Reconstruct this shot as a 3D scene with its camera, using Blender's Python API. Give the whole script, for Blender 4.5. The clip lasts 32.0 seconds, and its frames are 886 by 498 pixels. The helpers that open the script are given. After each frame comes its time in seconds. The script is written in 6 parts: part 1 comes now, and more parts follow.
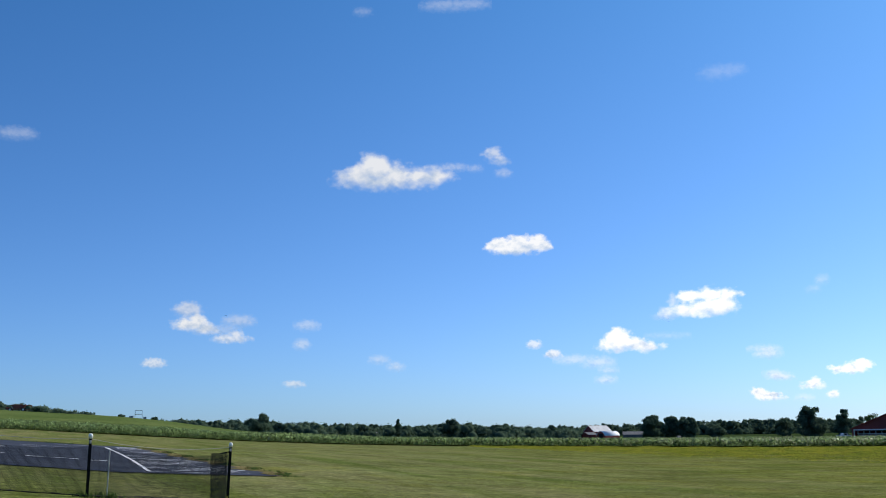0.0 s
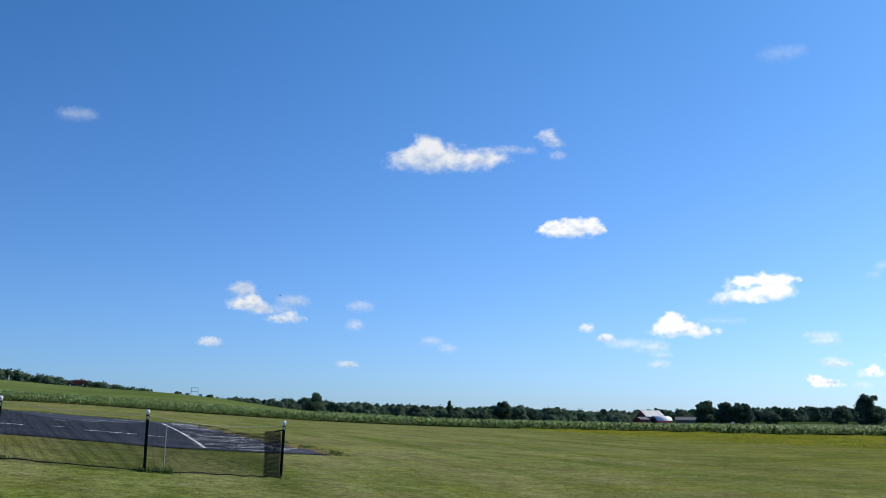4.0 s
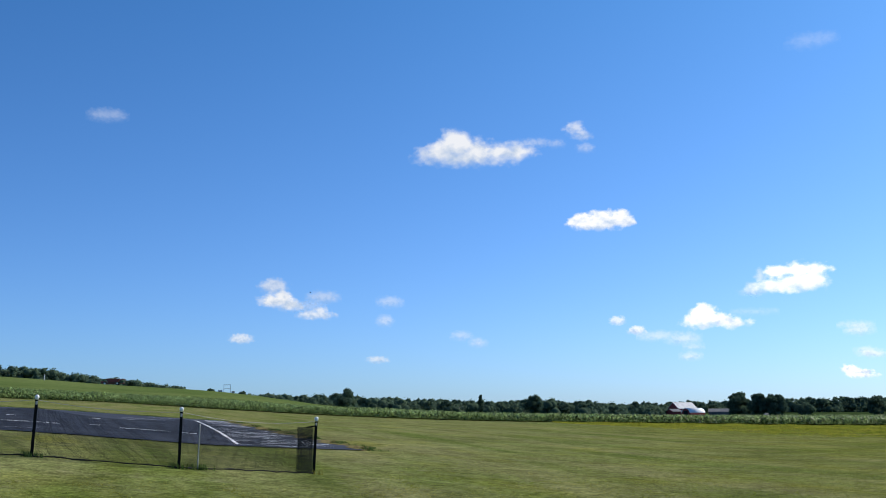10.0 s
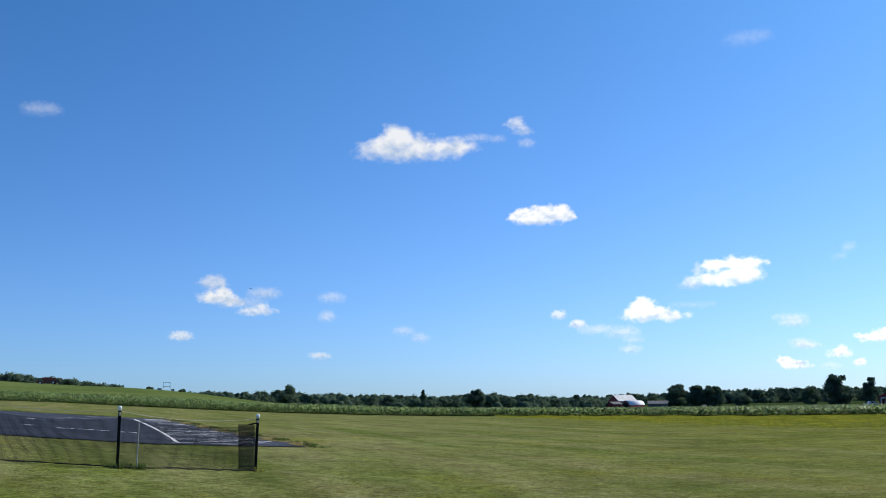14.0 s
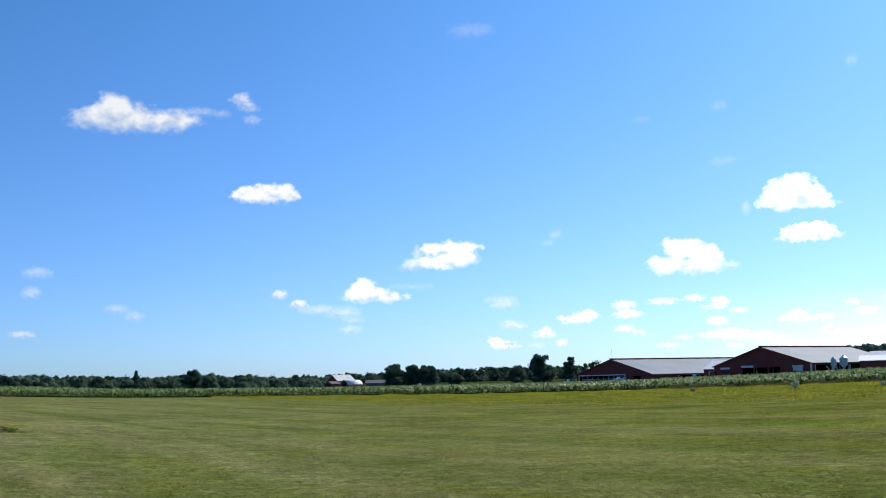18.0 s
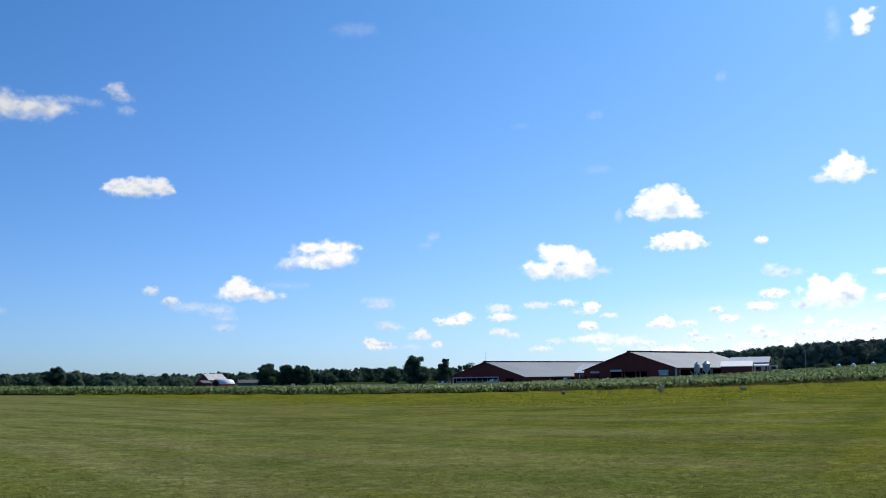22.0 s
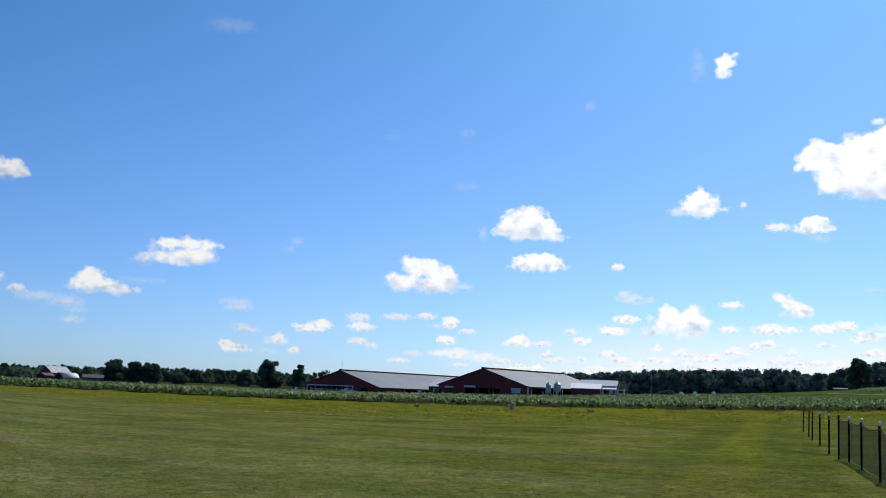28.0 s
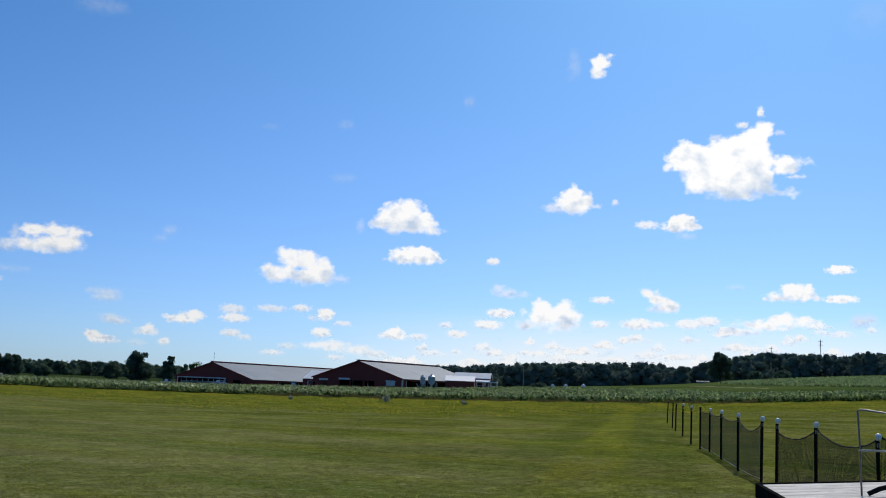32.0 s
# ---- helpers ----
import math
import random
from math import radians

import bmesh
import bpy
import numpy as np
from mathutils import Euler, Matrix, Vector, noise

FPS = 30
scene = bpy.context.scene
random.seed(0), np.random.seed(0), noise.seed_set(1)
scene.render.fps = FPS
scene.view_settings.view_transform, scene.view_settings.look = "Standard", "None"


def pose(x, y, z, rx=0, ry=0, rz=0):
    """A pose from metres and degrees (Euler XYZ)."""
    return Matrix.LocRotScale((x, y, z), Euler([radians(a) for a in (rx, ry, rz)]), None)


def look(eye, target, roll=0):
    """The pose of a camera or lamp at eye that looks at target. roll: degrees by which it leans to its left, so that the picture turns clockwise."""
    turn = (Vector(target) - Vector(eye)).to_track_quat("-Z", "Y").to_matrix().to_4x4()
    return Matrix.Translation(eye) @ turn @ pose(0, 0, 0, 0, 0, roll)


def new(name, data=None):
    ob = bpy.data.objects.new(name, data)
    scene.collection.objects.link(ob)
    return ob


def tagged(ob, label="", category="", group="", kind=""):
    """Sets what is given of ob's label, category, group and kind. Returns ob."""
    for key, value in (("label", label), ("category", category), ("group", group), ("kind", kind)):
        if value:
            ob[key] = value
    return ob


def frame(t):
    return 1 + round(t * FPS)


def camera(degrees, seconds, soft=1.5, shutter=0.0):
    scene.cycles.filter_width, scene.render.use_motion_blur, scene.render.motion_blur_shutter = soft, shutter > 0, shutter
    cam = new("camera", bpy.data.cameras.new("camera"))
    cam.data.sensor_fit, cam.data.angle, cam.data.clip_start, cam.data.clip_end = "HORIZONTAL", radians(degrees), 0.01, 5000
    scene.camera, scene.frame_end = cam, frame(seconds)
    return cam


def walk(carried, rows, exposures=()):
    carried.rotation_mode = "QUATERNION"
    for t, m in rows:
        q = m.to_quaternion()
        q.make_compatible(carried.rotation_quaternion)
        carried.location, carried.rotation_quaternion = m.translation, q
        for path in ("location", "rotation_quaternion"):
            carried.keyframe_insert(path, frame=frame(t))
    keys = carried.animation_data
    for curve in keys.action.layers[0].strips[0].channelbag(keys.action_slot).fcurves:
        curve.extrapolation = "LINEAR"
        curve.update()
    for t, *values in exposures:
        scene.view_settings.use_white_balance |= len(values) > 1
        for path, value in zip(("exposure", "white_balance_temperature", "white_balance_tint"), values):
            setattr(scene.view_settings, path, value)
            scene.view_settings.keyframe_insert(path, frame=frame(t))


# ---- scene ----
EYE = 1.65
cam = camera(46.0, 32.0, soft=1.0)
PATH = [
    (0, pose(0, 0, EYE, 100.251, 0.711, -0.034)),
    (0.5, pose(0, 0, EYE, 100.329, 0.651, 0.557)),
    (1, pose(0, 0, EYE, 100.200, 0.414, 1.230)),
    (1.5, pose(0, 0, EYE, 100.233, 0.144, 1.603)),
    (2, pose(0, 0, EYE, 100.296, 0.001, 1.670)),
    (2.5, pose(0, 0, EYE, 100.131, 0.094, 1.981)),
    (3, pose(0, 0, EYE, 99.953, -0.213, 2.349)),
    (3.5, pose(0, 0, EYE, 99.685, -0.117, 2.532)),
    (5.5, pose(0, 0, EYE, 98.364, -1.026, 3.491)),
    (6, pose(0, 0, EYE, 98.551, 0.151, 4.300)),
    (6.5, pose(0, 0, EYE, 98.718, 0.832, 4.218)),
    (7, pose(0, 0, EYE, 98.825, 1.163, 4.216)),
    (7.5, pose(0, 0, EYE, 98.978, 0.894, 4.321)),
    (8, pose(0, 0, EYE, 98.888, 0.761, 4.378)),
    (8.5, pose(0, 0, EYE, 98.910, 0.539, 4.471)),
    (9, pose(0, 0, EYE, 99.018, 0.545, 4.422)),
    (9.5, pose(0, 0, EYE, 99.037, 0.411, 4.424)),
    (10, pose(0, 0, EYE, 98.986, 0.318, 4.442)),
    (10.5, pose(0, 0, EYE, 98.946, 0.291, 4.578)),
    (11, pose(0, 0, EYE, 98.885, 0.503, 4.482)),
    (11.5, pose(0, 0, EYE, 98.990, 0.425, 4.440)),
    (12, pose(0, 0, EYE, 99.017, 0.524, 4.417)),
    (12.5, pose(0, 0, EYE, 98.958, 0.711, 4.279)),
    (13, pose(0, 0, EYE, 98.899, 0.438, 4.433)),
    (13.5, pose(0, 0, EYE, 98.781, 0.666, 3.832)),
    (14, pose(0, 0, EYE, 98.686, 1.027, 1.331)),
    (14.5, pose(0, 0, EYE, 98.587, 1.216, -0.609)),
    (16.5, pose(0, 0, EYE, 97.997, 0.923, -5.931)),
    (17, pose(0, 0, EYE, 97.777, 0.795, -6.716)),
    (17.5, pose(0, 0, EYE, 97.258, 2.602, -10.572)),
    (18, pose(0, 0, EYE, 97.267, 1.519, -13.866)),
    (18.5, pose(0, 0, EYE, 97.420, -0.402, -15.198)),
    (19, pose(0, 0, EYE, 97.469, -0.761, -15.104)),
    (19.5, pose(0, 0, EYE, 97.515, -1.257, -14.099)),
    (20, pose(0, 0, EYE, 97.044, -0.506, -15.055)),
    (20.5, pose(0, 0, EYE, 97.263, 0.084, -17.637)),
    (21, pose(0, 0, EYE, 97.896, -0.611, -18.546)),
    (21.5, pose(0, 0, EYE, 97.779, -0.351, -19.613)),
    (22, pose(0, 0, EYE, 97.182, 0.881, -20.691)),
    (22.5, pose(0, 0, EYE, 97.395, -0.746, -22.420)),
    (23, pose(0, 0, EYE, 97.603, -1.432, -23.817)),
    (23.5, pose(0, 0, EYE, 97.612, -0.644, -24.491)),
    (24, pose(0, 0, EYE, 97.620, -0.834, -24.540)),
    (24.5, pose(0, 0, EYE, 97.516, -0.812, -24.962)),
    (25, pose(0, 0, EYE, 97.486, -0.577, -25.956)),
    (25.5, pose(0, 0, EYE, 97.461, -0.786, -26.213)),
    (27.5, pose(0, 0, EYE, 97.630, -1.877, -27.655)),
    (28, pose(0, 0, EYE, 97.820, -2.255, -28.600)),
    (28.5, pose(0, 0, EYE, 97.863, -3.011, -29.415)),
    (29, pose(0, 0, EYE, 97.416, -2.148, -29.588)),
    (29.5, pose(0, 0, EYE, 97.383, -1.966, -29.709)),
    (30, pose(0, 0, EYE, 97.298, -3.117, -31.061)),
    (30.5, pose(0, 0, EYE, 97.339, -2.510, -32.510)),
    (31, pose(0, 0, EYE, 97.493, -2.902, -33.515)),
    (31.5, pose(0, 0, EYE, 97.635, -2.808, -34.363)),
    (32, pose(0, 0, EYE, 97.679, -2.299, -35.419)),
]
walk(cam, PATH, [(0, -0.02), (3, 0.0), (6, 0.1), (14, 0.08), (17, 0.06), (18, 0.11), (20, -0.16), (22, -0.17), (24, -0.14), (28, -0.34), (30, -0.34), (31, -0.34), (32, -0.43)])

# ---- world and sun ----
SUN_AZ, SUN_EL = 54.0, 41.0
world = bpy.data.worlds.new("sky")
scene.world = world
world.use_nodes = True
wn = world.node_tree.nodes
wl = world.node_tree.links
sky = wn.new("ShaderNodeTexSky")
sky.sky_type = "NISHITA"
sky.sun_disc = False
sky.sun_elevation = radians(SUN_EL)
sky.sun_rotation = radians(SUN_AZ)
sky.air_density, sky.dust_density, sky.ozone_density = 0.75, 0.55, 1.3
wn["Background"].inputs[1].default_value = 0.132
tint = wn.new("ShaderNodeMix")
tint.data_type, tint.blend_type = "RGBA", "MULTIPLY"
tint.inputs["Factor"].default_value = 1.0
sun_dir = Vector((math.sin(radians(SUN_AZ)) * math.cos(radians(SUN_EL)), math.cos(radians(SUN_AZ)) * math.cos(radians(SUN_EL)), math.sin(radians(SUN_EL))))
# haze: the sky is paler and warmer low down
_dir = wn.new("ShaderNodeTexCoord")
_sep = wn.new("ShaderNodeSeparateXYZ")
wl.new(_dir.outputs["Generated"], _sep.inputs[0])
_low = wn.new("ShaderNodeMapRange")
_low.inputs[2].default_value = 0.4
wl.new(_sep.outputs[2], _low.inputs[0])
_hz = wn.new("ShaderNodeMix")
_hz.data_type = "RGBA"
_hz.inputs["A"].default_value = (0.635, 0.805, 1.16, 1)
_hz.inputs["B"].default_value = (0.385, 0.78, 1.12, 1)
wl.new(_low.outputs[0], _hz.inputs["Factor"])
# and brighter and whiter towards the sun, deeper blue away from it
_dot = wn.new("ShaderNodeVectorMath")
_dot.operation = "DOT_PRODUCT"
_dot.inputs[1].default_value = sun_dir
wl.new(_dir.outputs["Generated"], _dot.inputs[0])
_pos = wn.new("ShaderNodeMath")
_pos.operation = "MAXIMUM"
_pos.inputs[1].default_value = 0.0
wl.new(_dot.outputs["Value"], _pos.inputs[0])
_sq = wn.new("ShaderNodeMath")
_sq.operation = "POWER"
_sq.inputs[1].default_value = 2.0
wl.new(_pos.outputs[0], _sq.inputs[0])
_glow = wn.new("ShaderNodeMix")
_glow.data_type = "RGBA"
_glow.inputs["A"].default_value = (0.67, 0.80, 0.87, 1)
_glow.inputs["B"].default_value = (1.08, 1.11, 1.12, 1)
wl.new(_sq.outputs[0], _glow.inputs["Factor"])
_both = wn.new("ShaderNodeMix")
_both.data_type, _both.blend_type = "RGBA", "MULTIPLY"
_both.inputs["Factor"].default_value = 1.0
wl.new(_hz.outputs["Result"], _both.inputs["A"])
wl.new(_glow.outputs["Result"], _both.inputs["B"])
wl.new(_both.outputs["Result"], tint.inputs["B"])
wl.new(sky.outputs[0], tint.inputs["A"])
wl.new(tint.outputs["Result"], wn["Background"].inputs[0])

sun = new("sun", bpy.data.lights.new("sun", "SUN"))
sun.data.energy, sun.data.angle, sun.data.color = 5.0, radians(0.55), (1.0, 0.95, 0.86)
sun.matrix_world = look(sun_dir * 60, (0, 0, 0))


# ---- materials ----
def material(name, c1, c2, scale=1.0, rough=0.8, metal=0.0, bump=0.0, spec=0.3, fine=None, coords="Object", detail=6, vary=0.0, lo=0.35, hi=0.65, stretch=(1, 1, 1), grain=0.25):
    """Two colours by noise at one size, and a finer grain of light and dark over it."""
    m = bpy.data.materials.new(name)
    m.use_nodes = True
    n, l = m.node_tree.nodes, m.node_tree.links
    b = n["Principled BSDF"]
    b.inputs["Roughness"].default_value = rough
    b.inputs["Metallic"].default_value = metal
    b.inputs["Specular IOR Level"].default_value = spec
    tc = n.new("ShaderNodeTexCoord")
    mp = n.new("ShaderNodeMapping")
    mp.inputs["Scale"].default_value = stretch
    l.new(tc.outputs[coords], mp.inputs[0])
    nz = n.new("ShaderNodeTexNoise")
    nz.inputs["Scale"].default_value = scale
    nz.inputs["Detail"].default_value = detail
    l.new(mp.outputs[0], nz.inputs["Vector"])
    mr = n.new("ShaderNodeMapRange")
    mr.inputs[1].default_value, mr.inputs[2].default_value = lo, hi
    l.new(nz.outputs[0], mr.inputs[0])
    mix = n.new("ShaderNodeMix")
    mix.data_type = "RGBA"
    mix.inputs["A"].default_value = (*c1, 1)
    mix.inputs["B"].default_value = (*c2, 1)
    l.new(mr.outputs[0], mix.inputs["Factor"])
    out = mix.outputs["Result"]
    nf = n.new("ShaderNodeTexNoise")
    nf.inputs["Scale"].default_value = fine or scale * 9
    nf.inputs["Detail"].default_value = 4
    l.new(mp.outputs[0], nf.inputs["Vector"])
    hs = n.new("ShaderNodeHueSaturation")
    l.new(out, hs.inputs["Color"])
    val = n.new("ShaderNodeMapRange")
    val.inputs[1].default_value, val.inputs[2].default_value = 0.25, 0.75
    val.inputs[3].default_value, val.inputs[4].default_value = 1 - grain, 1 + grain
    l.new(nf.outputs[0], val.inputs[0])
    last = val.outputs[0]
    if vary:
        oi = n.new("ShaderNodeNewGeometry")
        vr = n.new("ShaderNodeMapRange")
        vr.inputs[3].default_value, vr.inputs[4].default_value = 1 - vary, 1 + vary
        l.new(oi.outputs["Random Per Island"], vr.inputs[0])
        mu = n.new("ShaderNodeMath")
        mu.operation = "MULTIPLY"
        l.new(last, mu.inputs[0])
        l.new(vr.outputs[0], mu.inputs[1])
        last = mu.outputs[0]
    l.new(last, hs.inputs["Value"])
    l.new(hs.outputs[0], b.inputs["Base Color"])
    if bump:
        bp = n.new("ShaderNodeBump")
        bp.inputs["Strength"].default_value = bump
        bp.inputs["Distance"].default_value = 0.02
        l.new(nf.outputs[0], bp.inputs["Height"])
        l.new(bp.outputs[0], b.inputs["Normal"])
    return m


def leafy(name, c1, c2, scale, vary=0.3, through_light=0.35, rough=0.55):
    """Leaf: a rough sheet that lets some light through, each leaf a little different."""
    m = material(name, c1, c2, scale, rough, vary=vary, spec=0.07 if rough < 0.5 else 0.0)
    n, l = m.node_tree.nodes, m.node_tree.links
    b = n["Principled BSDF"]
    tr = n.new("ShaderNodeBsdfTranslucent")
    l.new(b.inputs["Base Color"].links[0].from_socket, tr.inputs["Color"])
    ms = n.new("ShaderNodeMixShader")
    ms.inputs[0].default_value = through_light
    l.new(b.outputs[0], ms.inputs[1])
    l.new(tr.outputs[0], ms.inputs[2])
    l.new(ms.outputs[0], n["Material Output"].inputs["Surface"])
    return m


M_BLACK = material("black_post_paint", (0.008, 0.009, 0.01), (0.016, 0.016, 0.016), 6, 0.8, spec=0.02)
M_WHITE = material("white_plastic_cap", (0.8, 0.8, 0.78), (0.7, 0.7, 0.68), 9, 0.35)
M_ROPE = material("rope", (0.5, 0.49, 0.45), (0.36, 0.35, 0.32), 8, 0.9)
M_ASPHALT = material("asphalt", (0.017, 0.021, 0.034), (0.04, 0.045, 0.06), 0.45, 0.9, fine=5, spec=0.15, stretch=(0.6, 1.6, 1))
M_PAINT = material("worn_white_paint", (0.78, 0.78, 0.76), (0.5, 0.5, 0.5), 2.5, 0.7, lo=0.5, hi=0.8)
M_CRACK = material("pale_crack_filler", (0.6, 0.61, 0.63), (0.2, 0.21, 0.24), 1.2, 0.8)
M_RED = material("red_barn_siding", (0.19, 0.03, 0.024), (0.23, 0.04, 0.03), 0.15, 0.6, fine=2.5, stretch=(1, 1, 0.15), grain=0.1)
# brighter copy of the red siding, with the lit look put into its colour
M_RED_LIT = material("lit_red_siding", (0.26, 0.05, 0.042), (0.32, 0.065, 0.055), 0.2, 0.7, fine=2.5)
M_ROOF = material("galvanised_roof", (0.135, 0.168, 0.21), (0.17, 0.203, 0.243), 0.06, 0.7, 0.0, grain=0.08, fine=1.2, spec=0.2)
M_ROOF_PALE = material("pale_metal_roof", (0.46, 0.47, 0.48), (0.36, 0.37, 0.38), 0.5, 0.6, grain=0.12, fine=3)
M_ROOF_WHITE = material("white_metal_roof", (0.85, 0.85, 0.85), (0.78, 0.78, 0.78), 0.1, 0.5, grain=0.05, fine=1.5)
M_ROOF_GREY = material("grey_shingle_roof", (0.085, 0.09, 0.1), (0.12, 0.12, 0.125), 0.3, 0.85, fine=2)
M_TRIM = material("white_trim", (0.72, 0.72, 0.7), (0.62, 0.62, 0.6), 0.5, 0.6)
# darkness of unlit interiors put into the colour; serves doors and window glass too
M_DARK = material("dark_interior", (0.012, 0.011, 0.01), (0.03, 0.027, 0.024), 0.4, 0.9)
M_STEEL = material("galvanised_steel", (0.55, 0.57, 0.58), (0.45, 0.46, 0.47), 1.5, 0.35, 0.8)
M_BIN = material("dull_bin_steel", (0.52, 0.54, 0.57), (0.42, 0.44, 0.47), 1.0, 0.42, 0.45)
M_SHED = material("weathered_grey_boards", (0.1, 0.105, 0.11), (0.15, 0.15, 0.15), 0.4, 0.8, fine=3)
M_CONCRETE = material("concrete", (0.4, 0.39, 0.37), (0.32, 0.31, 0.3), 0.6, 0.9)
M_DIRT = material("dirt_track", (0.32, 0.28, 0.19), (0.15, 0.15, 0.065), 0.35, 0.95, spec=0.0)
M_BARK = material("bark", (0.06, 0.045, 0.035), (0.1, 0.08, 0.06), 1.5, 0.95, bump=0.4)
M_LEAF = leafy("tree_leaves", (0.05, 0.09, 0.025), (0.08, 0.13, 0.036), 0.15, 0.35, 0.4, 0.95)
# dark leaves with some bluish air haze mixed into their colour
M_LEAF_DARK = leafy("hazed_tree_leaves", (0.075, 0.118, 0.078), (0.115, 0.162, 0.1), 0.15, 0.25, 0.45, 0.95)
# distance haze put into the leaf colour: paler, bluer and more even
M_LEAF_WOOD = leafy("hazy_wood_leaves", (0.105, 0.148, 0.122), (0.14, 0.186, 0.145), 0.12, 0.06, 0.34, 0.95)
M_CORN = leafy("corn_leaves", (0.04, 0.085, 0.018), (0.36, 0.46, 0.18), 2.2, 0.8, 0.55, 0.42)
M_BEAN_LEAF = leafy("bean_leaves", (0.12, 0.19, 0.07), (0.26, 0.33, 0.15), 0.5, 0.5, 0.45, 0.8)
M_WEED = leafy("tall_weeds", (0.17, 0.21, 0.028), (0.34, 0.315, 0.042), 0.22, 0.25, 0.55, 0.9)
M_DOCK = leafy("dock_seed_heads", (0.075, 0.085, 0.03), (0.13, 0.11, 0.045), 0.6, 0.4, 0.4, 0.9)
M_BLADE = leafy("lawn_blades", (0.125, 0.16, 0.018), (0.23, 0.222, 0.055), 0.35, 0.4, 0.65, 0.9)
M_WOOD = material("weathered_white_planks", (0.58, 0.55, 0.51), (0.36, 0.34, 0.31), 1.2, 0.85, fine=8, stretch=(1, 6, 1))
M_WOOD_EDGE = material("dark_wood_rim", (0.01, 0.01, 0.011), (0.02, 0.018, 0.017), 2, 0.95, spec=0.0)
M_MACHINE = material("red_machine_paint", (0.22, 0.05, 0.04), (0.14, 0.04, 0.034), 0.6, 0.5)


# ---- building helpers ----
def mesh_of(name, verts, faces, mat=None, smooth=False):
    me = bpy.data.meshes.new(name)
    me.from_pydata([tuple(v) for v in verts], [], [tuple(f) for f in faces])
    if mat:
        me.materials.append(mat)
    if smooth:
        me.polygons.foreach_set("use_smooth", [True] * len(me.polygons))
    me.update()
    return me


def part(name, geo, mat, parent=None, label="", smooth=False):
    """One mesh object under a thing or part. geo: (verts, faces) or a bmesh, in the parent's own axes."""
    if isinstance(geo, tuple):
        me = mesh_of(name, geo[0], geo[1], mat, smooth)
    else:
        me = bpy.data.meshes.new(name)
        geo.to_mesh(me)
        geo.free()
        me.materials.append(mat)
        if smooth:
            me.polygons.foreach_set("use_smooth", [True] * len(me.polygons))
    ob = new(name, me)
    ob.parent = parent
    if label:
        ob["label"] = label
    return ob


def thing(name, m, label, category, group="", kind=""):
    ob = new(name)
    ob.empty_display_size = 0.2
    ob.matrix_basis = m
    return tagged(ob, label, category, group, kind)


def join(*geos):
    vs, fs = [], []
    for v, f in geos:
        k = len(vs)
        vs.extend(v)
        fs.extend([tuple(i + k for i in q) for q in f])
    return vs, fs


def box(x0, y0, z0, x1, y1, z1, b=0.0):
    """A box with its edges cut back by b."""
    if b <= 0:
        v = [(x, y, z) for z in (z0, z1) for y in (y0, y1) for x in (x0, x1)]
        return v, [(0, 2, 3, 1), (4, 5, 7, 6), (0, 1, 5, 4), (2, 6, 7, 3), (0, 4, 6, 2), (1, 3, 7, 5)]
    v, f = [], []
    rings = [(z0, b), (z0 + b, 0), (z1 - b, 0), (z1, b)]
    for z, s in rings:
        c = b
        v += [(x0 + s + (c - s), y0 + s, z), (x1 - c, y0 + s, z), (x1 - s, y0 + c, z), (x1 - s, y1 - c, z), (x1 - c, y1 - s, z), (x0 + c, y1 - s, z), (x0 + s, y1 - c, z), (x0 + s, y0 + c, z)]
    for r in range(3):
        for i in range(8):
            j = (i + 1) % 8
            f.append((r * 8 + i, r * 8 + j, r * 8 + 8 + j, r * 8 + 8 + i))
    f.append(tuple(range(7, -1, -1)))
    f.append(tuple(range(24, 32)))
    return v, f


def tube(points, radii, sides=8, closed=True):
    """A round bar along points; radii one or many."""
    pts = [Vector(p) for p in points]
    if not isinstance(radii, (list, tuple)):
        radii = [radii] * len(pts)
    v, f = [], []
    for i, p in enumerate(pts):
        d = (pts[min(i + 1, len(pts) - 1)] - pts[max(i - 1, 0)]).normalized()
        a = d.cross(Vector((0, 0, 1)) if abs(d.z) < 0.9 else Vector((1, 0, 0))).normalized()
        c = d.cross(a)
        for k in range(sides):
            w = 2 * math.pi * k / sides
            v.append(tuple(p + (a * math.cos(w) + c * math.sin(w)) * radii[i]))
    for i in range(len(pts) - 1):
        for k in range(sides):
            j = (k + 1) % sides
            f.append((i * sides + k, i * sides + j, (i + 1) * sides + j, (i + 1) * sides + k))
    if closed:
        f.append(tuple(range(sides - 1, -1, -1)))
        f.append(tuple((len(pts) - 1) * sides + k for k in range(sides)))
    return v, f


def shifted(geo, x=0.0, y=0.0, z=0.0):
    return [(a + x, b + y, c + z) for a, b, c in geo[0]], geo[1]


def lathe(profile, sides=12):
    """A turned shape from (radius, height) pairs."""
    v = [(r * math.cos(2 * math.pi * k / sides), r * math.sin(2 * math.pi * k / sides), z) for r, z in profile for k in range(sides)]
    f = [(i * sides + k, i * sides + (k + 1) % sides, (i + 1) * sides + (k + 1) % sides, (i + 1) * sides + k) for i in range(len(profile) - 1) for k in range(sides)]
    f.append(tuple(range(sides - 1, -1, -1)))
    f.append(tuple((len(profile) - 1) * sides + k for k in range(sides)))
    return v, f


